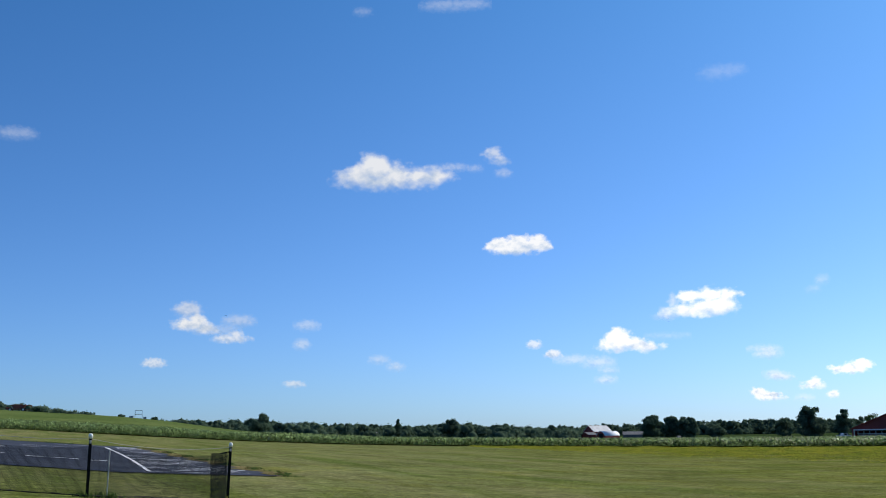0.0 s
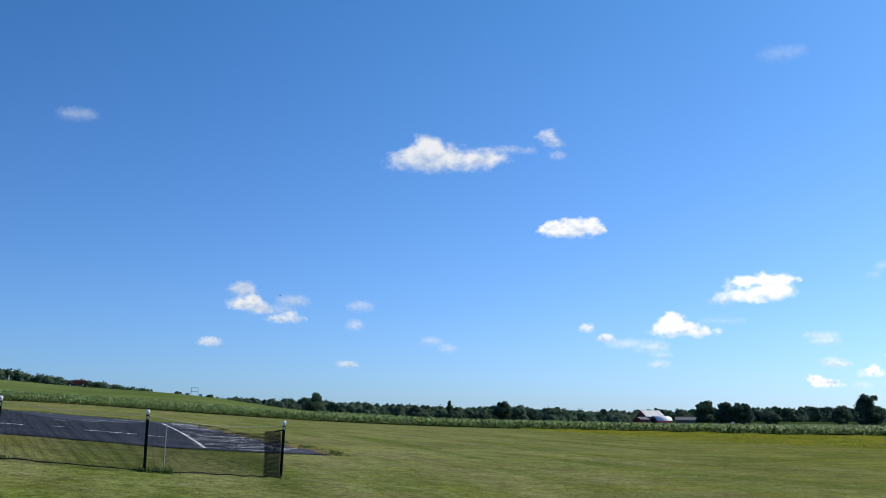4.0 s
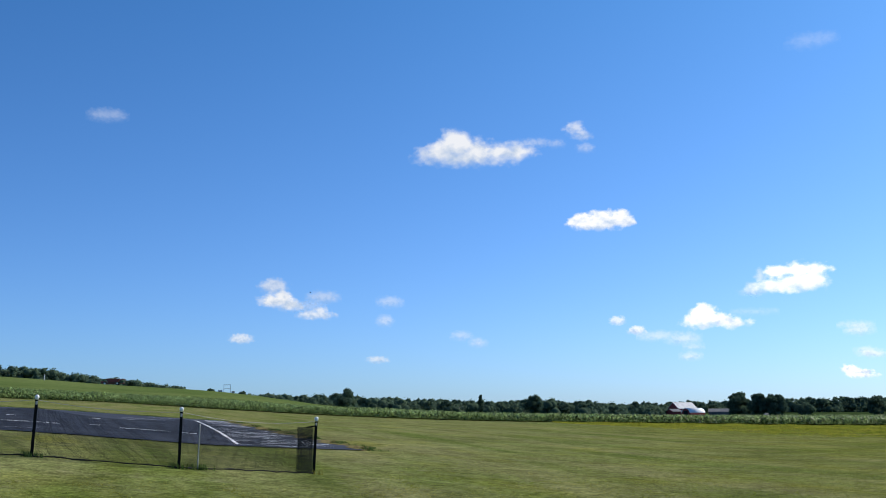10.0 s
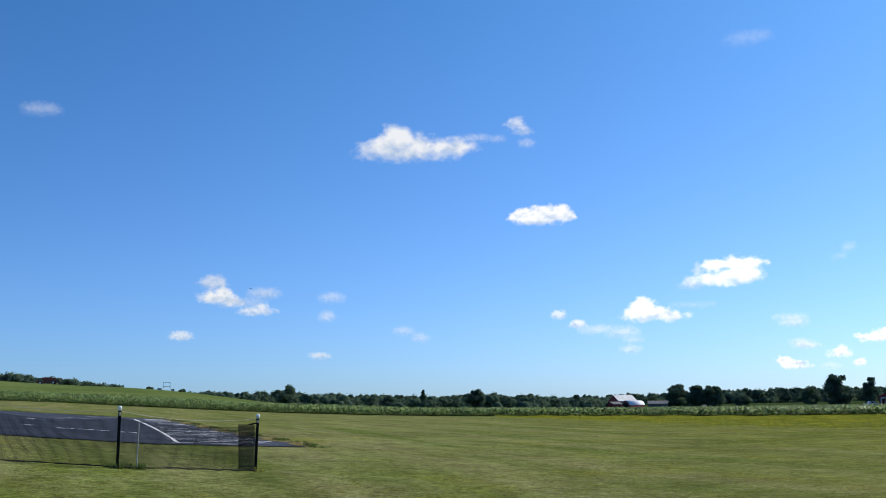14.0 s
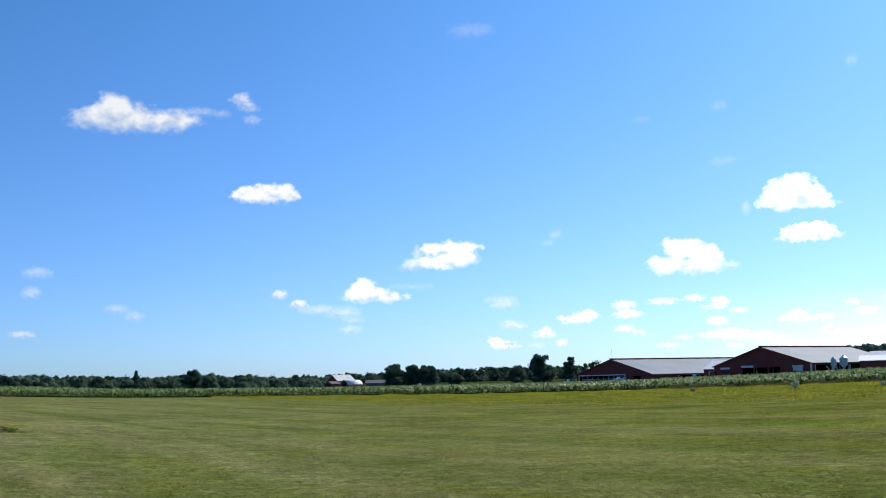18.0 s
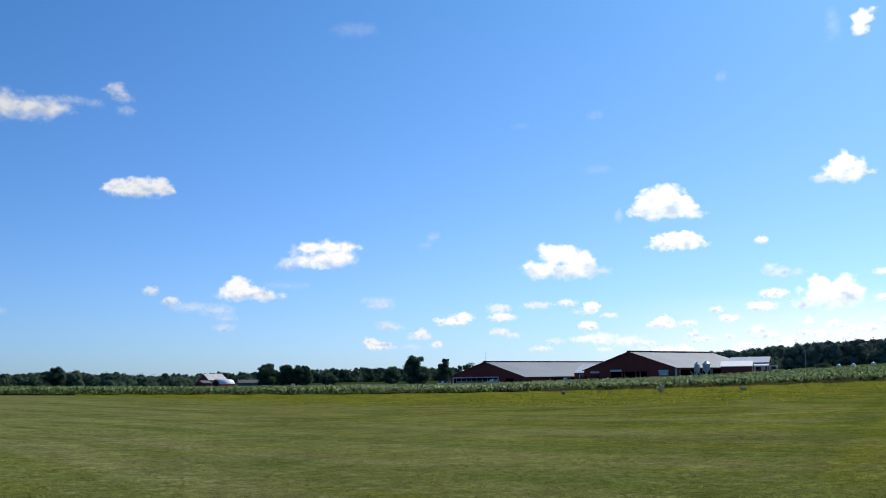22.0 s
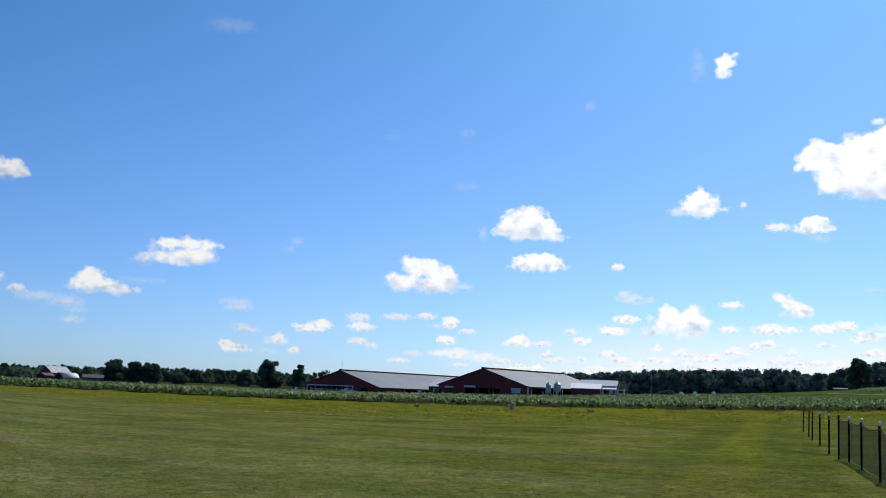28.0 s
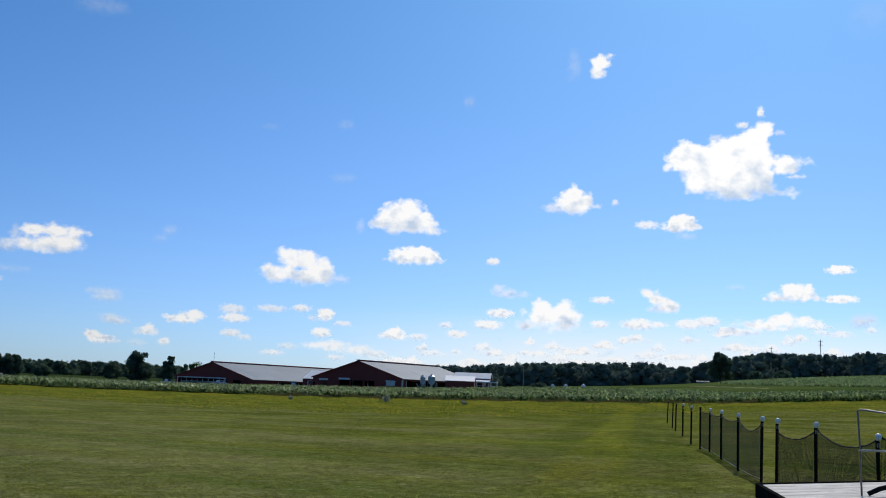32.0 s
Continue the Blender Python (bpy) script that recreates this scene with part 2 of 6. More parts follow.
def slab(corners, thick):
    """A plate on four corners (counter-clockwise from above), thick downwards."""
    n = (Vector(corners[1]) - Vector(corners[0])).cross(Vector(corners[2]) - Vector(corners[0])).normalized()
    low = [tuple(Vector(c) - n * thick) for c in corners]
    k = len(corners)
    f = [tuple(range(k)), tuple(range(2 * k - 1, k - 1, -1))] + [(i, i + k, (i + 1) % k + k, (i + 1) % k) for i in range(k)]
    return [tuple(c) for c in corners] + low, f


# ---- lie of the land: height by bearing and distance from the viewing spot ----
KNOT = [-60, -40, -27, -22, -16, -10, -4, 2, 8, 15, 22, 28, 34, 40, 46, 51, 56, 64, 80]
RINGS = [
    (0, [0] * 19),
    (12, [0.3, 0.25, 0.25, 0.22, 0.18, 0.12, 0.08, 0.03, 0, 0, 0, 0, 0.02, 0.05, 0.08, 0.12, 0.12, 0.12, 0.1]),
    (22, [1.2, 1.1, 0.9, 0.74, 0.53, 0.34, 0.22, 0.08, 0, 0, 0, 0, 0.05, 0.1, 0.15, 0.2, 0.2, 0.2, 0.2]),
    (35, [1.6, 1.5, 1.25, 0.98, 0.66, 0.5, 0.33, 0.12, 0, 0, 0, 0, 0.05, 0.1, 0.2, 0.27, 0.3, 0.3, 0.3]),
    (60, [2.8, 2.6, 2.14, 1.76, 1.3, 0.86, 0.5, 0.2, 0, -0.05, -0.05, 0, 0.05, 0.15, 0.25, 0.35, 0.5, 0.6, 0.6]),
    (140, [5, 4, 3.2, 2.8, 1.9, 1.15, 0.55, 0.2, 0.05, -0.2, -0.15, 0, 0.25, 0.6, 1.0, 1.45, 2.2, 3, 3.5]),
    (200, [8, 6.2, 4.6, 4.06, 2.7, 1.45, 0.6, 0.25, -0.05, -0.3, -0.15, 0.1, 0.6, 1.4, 2.3, 2.9, 3.9, 5.2, 6.5]),
    (320, [17, 15, 12.9, 10.4, 8.7, 3.4, 1.3, 0.6, -0.2, -0.3, -0.2, 0.4, 1.4, 3.2, 4.7, 6.7, 8.4, 10, 12]),
    (430, [15, 13, 11, 8.5, 6.5, 3, 1.5, 0.9, 0, -0.2, -0.3, 1.0, 2.4, 4.0, 5.8, 9.2, 12.3, 14, 16]),
    (600, [12, 10, 9, 7, 5, 3, 2, 1.2, 0.4, 0, 0, 1.5, 3.4, 5.3, 8.0, 12.6, 17.5, 22, 24]),
    (1500, [10, 9, 8, 7, 6, 5, 4, 3, 3, 3, 4, 6, 10, 16, 22, 28, 34, 38, 40]),
    (4900, [12] * 19),
]
_az = np.arange(-180, 181, 1.0)
_tab = []
for _r, _z in RINGS:
    row = np.interp(_az, [-120] + KNOT + [130], [0.3 if _r < 100 else 4] + _z + [0.3 if _r < 100 else 4])
    _tab.append(np.convolve(np.pad(row, 3, mode="edge"), [0.08, 0.14, 0.18, 0.2, 0.18, 0.14, 0.08], "valid"))
_tab = np.array(_tab)
_rr = np.array([float(r) for r, z in RINGS])


def land(x, y):
    """Height of the ground at x, y (numbers or arrays)."""
    x, y = np.asarray(x, float), np.asarray(y, float)
    r, az = np.hypot(x, y), np.degrees(np.arctan2(x, y))
    i = np.clip(np.searchsorted(_rr, r, side="right") - 1, 0, len(_rr) - 2)
    fr = np.clip((r - _rr[i]) / (_rr[i + 1] - _rr[i]), 0, 1)
    j = np.clip(np.floor(az + 180).astype(int), 0, 359)
    fa = az + 180 - j
    a = _tab[i, j] * (1 - fa) + _tab[i, j + 1] * fa
    b = _tab[i + 1, j] * (1 - fa) + _tab[i + 1, j + 1] * fa
    return a * (1 - fr) + b * fr


def at(az, r, dz=0.0):
    """The place on the ground at a bearing (degrees, right of ahead) and distance."""
    x, y = r * math.sin(radians(az)), r * math.cos(radians(az))
    return Vector((x, y, float(land(x, y)) + dz))


def corn_front(az):
    return np.interp(az, [-60, -22, -14, -5, 0, 5, 11, 15, 22, 28, 34, 42, 50, 56, 70], [215, 200, 190, 178, 171, 167, 163, 157, 149, 143, 139, 136, 136, 140, 150])


def weed_front(az):
    az = np.asarray(az, float)
    ragged = 2.2 * np.sin(az * 1.9) + 1.6 * np.sin(az * 4.7 + 1) + 1.1 * np.sin(az * 11.3 + 2)
    return ragged + np.interp(az, [1, 4, 8, 15, 22, 28, 33, 42, 47, 52, 58, 70], [169, 135, 104, 80, 68, 65, 65, 70, 84, 92, 96, 100])


def corn_back(az):
    return np.interp(az, [-60, -22, -12, -8, 0, 10, 20, 34, 40, 46, 50, 54, 70], [230, 215, 215, 260, 300, 460, 460, 310, 290, 240, 195, 176, 174])


# ---- ground ----
def ground_material():
    m = material("grass_ground", (0.095, 0.113, 0.016), (0.13, 0.134, 0.027), 0.35, 0.95, fine=2.6, spec=0.0, detail=9, lo=0.35, hi=0.65, bump=0.8, grain=0.25)
    n, l = m.node_tree.nodes, m.node_tree.links
    b = n["Principled BSDF"]
    tc = n.new("ShaderNodeTexCoord")

    def turned(turn, size, shift=(0, 0, 0)):
        mp = n.new("ShaderNodeMapping")
        mp.vector_type = "TEXTURE"
        mp.inputs["Location"].default_value = shift
        mp.inputs["Rotation"].default_value = (0, 0, radians(turn))
        mp.inputs["Scale"].default_value = size
        l.new(tc.outputs["Object"], mp.inputs[0])
        return mp.outputs[0]

    def lay(mask, tone):
        mx = n.new("ShaderNodeMix")
        mx.data_type = "RGBA"
        mx.inputs["B"].default_value = (*tone, 1)
        l.new(mask, mx.inputs["Factor"])
        l.new(b.inputs["Base Color"].links[0].from_socket, mx.inputs["A"])
        l.new(mx.outputs["Result"], b.inputs["Base Color"])

    def times(p, q):
        mu = n.new("ShaderNodeMath")
        mu.operation = "MULTIPLY"
        l.new(p, mu.inputs[0])
        if isinstance(q, float):
            mu.inputs[1].default_value = q
        else:
            l.new(q, mu.inputs[1])
        return mu.outputs[0]

    def blotch(turn, size, lo, hi, amount, shift=(0, 0, 0), rough=0.62):
        nz = n.new("ShaderNodeTexNoise")
        nz.inputs["Scale"].default_value = 1.0
        nz.inputs["Detail"].default_value = 8
        nz.inputs["Roughness"].default_value = rough
        l.new(turned(turn, size, shift), nz.inputs["Vector"])
        mr = n.new("ShaderNodeMapRange")
        mr.inputs[1].default_value, mr.inputs[2].default_value = lo, hi
        mr.inputs[4].default_value = amount
        l.new(nz.outputs[0], mr.inputs[0])
        return mr.outputs[0]

    # the lawn is drier and paler towards the runway, lusher and yellower towards the stakes
    sep = n.new("ShaderNodeSeparateXYZ")
    l.new(tc.outputs["Object"], sep.inputs[0])
    for x0, x1, amount, tone in ((26.0, -4.0, 0.6, (0.142, 0.15, 0.072)), (8.0, 36.0, 0.32, (0.115, 0.123, 0.009))):
        dry = n.new("ShaderNodeMapRange")
        dry.interpolation_type = "SMOOTHSTEP"
        dry.inputs[1].default_value, dry.inputs[2].default_value = x0, x1
        l.new(sep.outputs[0], dry.inputs[0])
        lay(times(dry.outputs[0], amount), tone)
    # the mower went to and fro on one bearing: dry grey clippings, yellow-green and deep green stretches along it
    less = n.new("ShaderNodeMapRange")
    less.inputs[1].default_value, less.inputs[2].default_value, less.inputs[3].default_value, less.inputs[4].default_value = 6.0, 34.0, 1.0, 0.3
    l.new(sep.outputs[0], less.inputs[0])
    more = n.new("ShaderNodeMapRange")
    more.inputs[1].default_value, more.inputs[2].default_value, more.inputs[3].default_value, more.inputs[4].default_value = 2.0, 26.0, 0.25, 1.0
    l.new(sep.outputs[0], more.inputs[0])
    lay(times(blotch(-68, (38, 3.6, 1), 0.44, 0.62, 0.7, (0, 0, 0), 0.5), less.outputs[0]), (0.165, 0.157, 0.07))
    lay(blotch(-64, (5, 2.6, 1), 0.5, 0.66, 0.5, (40, 7, 0)), (0.14, 0.142, 0.014))
    lay(times(blotch(-69, (30, 2.8, 1), 0.48, 0.64, 0.68, (11, 90, 0), 0.5), less.outputs[0]), (0.066, 0.097, 0.018))
    lay(times(blotch(-68, (34, 0.95, 1), 0.52, 0.68, 0.34, (3, 5, 0)), less.outputs[0]), (0.17, 0.165, 0.075))
    lay(times(blotch(-68, (26, 0.9, 1), 0.54, 0.68, 0.28, (71, 15, 0)), less.outputs[0]), (0.055, 0.08, 0.014))
    # rounder patches where the mowing lines are lost
    lay(times(blotch(40, (7, 4.5, 1), 0.45, 0.62, 0.6, (15, 41, 0)), more.outputs[0]), (0.15, 0.142, 0.05))
    lay(times(blotch(-50, (5, 4, 1), 0.47, 0.62, 0.62, (63, 21, 0)), more.outputs[0]), (0.062, 0.09, 0.014))
    lay(blotch(20, (1.1, 0.7, 1), 0.55, 0.7, 0.6, (5, 33, 0), 0.7), (0.16, 0.15, 0.085))
    lay(blotch(-20, (0.8, 0.6, 1), 0.55, 0.7, 0.6, (25, 3, 0), 0.7), (0.045, 0.07, 0.01))
    # one bright swath and its darker neighbours, running beside the stakes
    for off, wide, tone, amount in ((0.0, 0.6, (0.15, 0.16, 0.012), 0.5), (1.5, 0.7, (0.05, 0.075, 0.012), 0.45), (-1.6, 0.6, (0.055, 0.08, 0.012), 0.35)):
        sp = n.new("ShaderNodeSeparateXYZ")
        l.new(turned(44, (1, 1, 1), (13.0 + off * 0.69, 14.0 - off * 0.72, 0)), sp.inputs[0])
        ab = n.new("ShaderNodeMath")
        ab.operation = "ABSOLUTE"
        l.new(sp.outputs[1], ab.inputs[0])
        mr = n.new("ShaderNodeMapRange")
        mr.inputs[1].default_value, mr.inputs[2].default_value, mr.inputs[3].default_value, mr.inputs[4].default_value = wide, wide * 1.7, amount, 0.0
        l.new(ab.outputs[0], mr.inputs[0])
        go = n.new("ShaderNodeMapRange")
        go.inputs[1].default_value, go.inputs[2].default_value = -6.0, 2.0
        l.new(sp.outputs[0], go.inputs[0])
        lay(times(times(mr.outputs[0], go.outputs[0]), blotch(44, (6, 1.2, 1), 0.3, 0.55, 1.0, (off, 9, 0))), tone)
    # grain of tufts and clover over all of it
    hs = n.new("ShaderNodeHueSaturation")
    l.new(b.inputs["Base Color"].links[0].from_socket, hs.inputs["Color"])
    prod = None
    for size, amount in ((0.16, 0.16), (0.6, 0.16), (2.2, 0.22), (7, 0.34), (21, 0.45)):
        nz = n.new("ShaderNodeTexNoise")
        nz.inputs["Scale"].default_value = size
        nz.inputs["Detail"].default_value = 3
        l.new(tc.outputs["Object"], nz.inputs["Vector"])
        mr = n.new("ShaderNodeMapRange")
        mr.inputs[1].default_value, mr.inputs[2].default_value = 0.3, 0.7
        mr.inputs[3].default_value, mr.inputs[4].default_value = 1 - amount, 1 + amount
        l.new(nz.outputs[0], mr.inputs[0])
        prod = mr.outputs[0] if prod is None else times(prod, mr.outputs[0])
    l.new(prod, hs.inputs["Value"])
    l.new(hs.outputs[0], b.inputs["Base Color"])
    return m


M_GROUND = ground_material()
azs = np.concatenate([np.arange(-180, -45, 5.0), np.arange(-45, 75, 0.75), np.arange(75, 180, 5.0)])
rad = np.concatenate([[0.5, 3, 6, 9], np.arange(12, 80, 1.7), np.geomspace(80, 4900, 70)])
gx = np.outer(rad, np.sin(np.radians(azs)))
gy = np.outer(rad, np.cos(np.radians(azs)))
gz = land(gx, gy)
nr, na = gx.shape
gv = np.stack([gx, gy, gz], -1).reshape(-1, 3).tolist()
gf = [(i * na + j, i * na + (j + 1) % na, (i + 1) * na + (j + 1) % na, (i + 1) * na + j) for i in range(nr - 1) for j in range(na)]
gv.append((0, 0, 0))
gf += [(len(gv) - 1, (j + 1) % na, j) for j in range(na)]
gf = [f[::-1] for f in gf]
ground = tagged(new("ground", mesh_of("ground", gv, gf, M_GROUND, True)), "mown grass field rising gently to farmland", "ground", kind="structure")


def patch(name, a0, a1, near, far, mat, lift, label, steps=(240, 14), kind="structure", category="field"):
    """A sheet laid over the land between two distance curves."""
    A = np.linspace(a0, a1, steps[0])
    v, f = [], []
    for a in A:
        r0, r1 = float(near(a)), float(far(a))
        for s in np.linspace(0, 1, steps[1]):
            p = at(a, r0 + (r1 - r0) * s, lift)
            v.append(tuple(p))
    k = steps[1]
    for i in range(len(A) - 1):
        for j in range(k - 1):
            f.append((i * k + j, i * k + j + 1, (i + 1) * k + j + 1, (i + 1) * k + j))
    f = [q[::-1] for q in f]
    return tagged(new(name, mesh_of(name, v, f, mat, True)), label, category, kind=kind)


M_BEAN = material("bean_field_leaves", (0.072, 0.105, 0.03), (0.105, 0.135, 0.044), 0.05, 0.9, fine=0.8, spec=0.0, stretch=(1, 1, 1))
# soil darkened in its colour to carry the shade beneath the corn
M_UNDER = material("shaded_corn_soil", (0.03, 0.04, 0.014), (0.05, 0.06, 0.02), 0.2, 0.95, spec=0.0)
M_FIELD = material("far_field", (0.05, 0.08, 0.022), (0.088, 0.118, 0.034), 0.03, 0.95, fine=0.3, spec=0.0)
patch("bean_field", -46, -4, lambda a: corn_back(a) - 2, lambda a: 420, M_BEAN, 0.25, "smooth green bean field on the rise behind the corn")
patch("corn_soil_shade", -46, 66, lambda a: corn_front(a) + 1.6, corn_back, M_UNDER, 0.12, "dark soil and shade under the corn", category="soil")
M_PASTURE = material("dark_pasture", (0.026, 0.044, 0.014), (0.04, 0.06, 0.02), 0.02, 0.95, fine=0.4, spec=0.0)
patch("pasture", -4, 23, lambda a: corn_back(a), lambda a: 1010, M_PASTURE, 0.15, "dark green pasture around the farm buildings")
patch("far_field", 23, 66, lambda a: corn_back(a), lambda a: 1010, M_FIELD, 0.15, "pale green farmland sloping up to the woods")


# ---- clouds: soft sheets four kilometres off ----
def cloud_material():
    m = bpy.data.materials.new("cloud_vapour")
    m.use_nodes = True
    n, l = m.node_tree.nodes, m.node_tree.links
    n.remove(n["Principled BSDF"])

    def attr(name):
        q = n.new("ShaderNodeAttribute")
        q.attribute_name = name
        return q

    def math_node(op, a, b, c=None):
        q = n.new("ShaderNodeMath")
        q.operation = op
        for i, v in enumerate((a, b, c)):
            if v is None:
                continue
            if isinstance(v, (int, float)):
                q.inputs[i].default_value = v
            else:
                l.new(v, q.inputs[i])
        return q.outputs[0]

    def noise_of(scale, detail, rough):
        q = n.new("ShaderNodeTexNoise")
        q.inputs["Scale"].default_value, q.inputs["Detail"].default_value, q.inputs["Roughness"].default_value = scale, detail, rough
        l.new(place.outputs["Vector"], q.inputs["Vector"])
        return q.outputs[0]

    puff, place, veil, soft, glow, lift, haze = (attr(k) for k in ("puff", "place", "veil", "softness", "glow", "lift", "haze"))
    ragged = noise_of(0.85, 6, 0.5)
    cell = n.new("ShaderNodeTexVoronoi")
    cell.feature = "SMOOTH_F1"
    cell.inputs["Scale"].default_value = 1.25
    cell.inputs["Detail"].default_value = 2.0
    l.new(place.outputs["Vector"], cell.inputs["Vector"])
    # heaped lobes, edges broken by billows and by finer rags
    total = math_node("ADD", puff.outputs["Fac"], math_node("MULTIPLY_ADD", ragged, 1.7, -0.85))
    total = math_node("ADD", total, math_node("MULTIPLY_ADD", cell.outputs["Distance"], -0.5, 0.24))
    mr = n.new("ShaderNodeMapRange")
    mr.interpolation_type = "SMOOTHSTEP"
    l.new(math_node("MULTIPLY", soft.outputs["Fac"], -0.8), mr.inputs[1])
    l.new(math_node("MULTIPLY", soft.outputs["Fac"], 1.2), mr.inputs[2])
    l.new(total, mr.inputs[0])
    # the rim of every sheet stays empty
    edge = n.new("ShaderNodeMapRange")
    edge.inputs[1].default_value, edge.inputs[2].default_value = -1.15, -0.75
    l.new(puff.outputs["Fac"], edge.inputs[0])
    alpha = math_node("MULTIPLY", math_node("MULTIPLY", mr.outputs[0], edge.outputs[0]), veil.outputs["Fac"])
    alpha = math_node("MAXIMUM", alpha, haze.outputs["Fac"])
    # shading painted in: bluish grey in the hollows and along the flat base
    col = n.new("ShaderNodeMix")
    col.data_type = "RGBA"
    col.inputs["A"].default_value = (0.55, 0.66, 0.82, 1)
    col.inputs["B"].default_value = (1.0, 1.0, 1.0, 1)
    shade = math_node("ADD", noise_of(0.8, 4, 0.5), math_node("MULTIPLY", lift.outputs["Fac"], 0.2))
    thin = math_node("MULTIPLY_ADD", mr.outputs[0], -0.1, 0.1)
    c2 = n.new("ShaderNodeMapRange")
    c2.inputs[1].default_value, c2.inputs[2].default_value = 0.3, 0.6
    l.new(math_node("ADD", shade, thin), c2.inputs[0])
    l.new(c2.outputs[0], col.inputs["Factor"])
    # the sheets give off their own light in place of sunlight
    em = n.new("ShaderNodeEmission")
    l.new(glow.outputs["Fac"], em.inputs["Strength"])
    l.new(col.outputs["Result"], em.inputs["Color"])
    tr = n.new("ShaderNodeBsdfTransparent")
    ms = n.new("ShaderNodeMixShader")
    l.new(alpha, ms.inputs[0])
    l.new(tr.outputs[0], ms.inputs[1])
    l.new(em.outputs[0], ms.inputs[2])
    l.new(ms.outputs[0], n["Material Output"].inputs["Surface"])
    return m


M_CLOUD = cloud_material()
CLOUDS = [0]


def sky_sheet(az, el, half_w, half_h, nu, nv, dist, field, label, category, group):
    """A curved sheet of vapour about a bearing and height angle; field(u, v), in degrees, gives its attributes."""
    c = Vector((math.sin(radians(az)) * math.cos(radians(el)), math.cos(radians(az)) * math.cos(radians(el)), math.sin(radians(el))))
    right = Vector((math.cos(radians(az)), -math.sin(radians(az)), 0))
    up = right.cross(c)
    verts, cols = [], {k: [] for k in ("puff", "softness", "veil", "glow", "lift", "haze")}
    place = []
    for j in range(nv + 1):
        for i in range(nu + 1):
            u, v = (i / nu * 2 - 1) * half_w, (j / nv * 2 - 1) * half_h
            d = (Matrix.Rotation(radians(-u), 3, up) @ Matrix.Rotation(radians(v), 3, right)) @ c
            verts.append(tuple(d * dist + Vector((0, 0, EYE))))
            f = field(u, v)
            for k in cols:
                cols[k].append(f.get(k, 0.0))
            place += list(f["place"])
    faces = [(j * (nu + 1) + i, j * (nu + 1) + i + 1, (j + 1) * (nu + 1) + i + 1, (j + 1) * (nu + 1) + i) for j in range(nv) for i in range(nu)]
    me = mesh_of("cloud", verts, faces, M_CLOUD, True)
    for k, vals in cols.items():
        me.attributes.new(k, "FLOAT", "POINT").data.foreach_set("value", vals)
    me.attributes.new("place", "FLOAT_VECTOR", "POINT").data.foreach_set("vector", place)
    ob = new(category.replace(" ", "_"), me)
    ob.visible_shadow = False
    return tagged(ob, label, category, group)


def cloud(az, el, lobes, veil=1.0, soft=0.4, glow=1.2):
    """A cumulus of heaped round lobes (offset right, offset up, half width, half height, all in degrees)."""
    k = CLOUDS[0]
    CLOUDS[0] += 1
    half_w, half_h = max(abs(a) + r for a, b, r, q in lobes), max(abs(b) + q for a, b, r, q in lobes)
    grain = min(0.62, max(0.16, 0.55 * half_h))
    if veil < 0.52:
        soft = max(soft, 1.15)
    margin = 1.25 * grain

    def field(u, v):
        d = -9.0
        for a, b, r, q in lobes:
            vv = (v - b) / q
            if vv < 0:
                vv *= 1.12
            e = (1 - math.hypot((u - a) / r, vv)) * min(r, q) / grain
            d = max(d, e) + 0.12 * max(0.0, 1 - abs(d - e)) ** 2
        low = min(1.0, max(-1.0, v / half_h))
        return {"puff": min(1.6, d + (0.1 if veil > 0.52 else 0.2)), "softness": soft * (1.3 if low < -0.3 else 1.0), "veil": veil, "glow": glow, "lift": low + (0.5 if glow > 1.05 else 0.1), "place": (u / grain * 0.8, v / grain, k * 3.7)}

    size = "large bright" if half_w > 2.5 else ("small faint" if half_w < 0.6 or veil < 0.5 else "white")
    n = 44 if half_w > 1 else 24
    return sky_sheet(az, el, half_w + margin, half_h + margin, n, n * 2 // 3, 3900 + 5 * k, field, size + " cumulus cloud in the blue summer sky", "cloud", "fair-weather clouds")


cloud(-2.53, 14.50, [(-1.03, 0.20, 0.93, 0.83), (-1.96, -0.32, 1.05, 0.53), (-0.67, -0.55, 1.85, 0.46), (0.11, -0.03, 0.68, 0.52), (1.34, -0.30, 1.11, 0.40), (2.26, -0.20, 0.74, 0.46)], 0.90, 0.50, 0.88)
cloud(0.51, 14.69, [(0.34, 0.02, 0.61, 0.21), (-0.52, -0.05, 0.43, 0.18)], 0.32, 0.80, 0.88)
cloud(2.03, 14.64, [(0.00, 0.00, 0.34, 0.18)], 0.28, 0.80, 0.88)
cloud(3.23, 15.26, [(-0.19, 0.18, 0.49, 0.30), (0.25, -0.21, 0.42, 0.27)], 0.60, 0.70, 0.88)
cloud(3.62, 14.34, [(0.00, 0.00, 0.39, 0.24)], 0.30, 0.80, 0.88)
cloud(4.36, 10.37, [(-0.93, -0.06, 0.85, 0.46), (-0.02, -0.03, 1.09, 0.55), (0.95, 0.06, 0.72, 0.48), (1.46, -0.11, 0.30, 0.24)], 0.95, 0.42, 1.00)
cloud(14.22, 6.96, [(-0.81, 0.29, 0.62, 0.42), (0.37, 0.35, 0.78, 0.42), (1.08, 0.26, 0.44, 0.30), (1.53, 0.41, 0.36, 0.16), (0.56, -0.25, 1.11, 0.47), (-0.57, -0.43, 1.35, 0.34)], 1.00, 0.40, 1.15)
cloud(12.32, 6.76, [(-0.02, -0.36, 0.57, 0.26), (0.30, 0.28, 0.20, 0.31)], 0.60, 0.70, 1.00)
cloud(12.24, 5.22, [(0.00, 0.00, 1.08, 0.14)], 0.20, 0.80, 1.00)
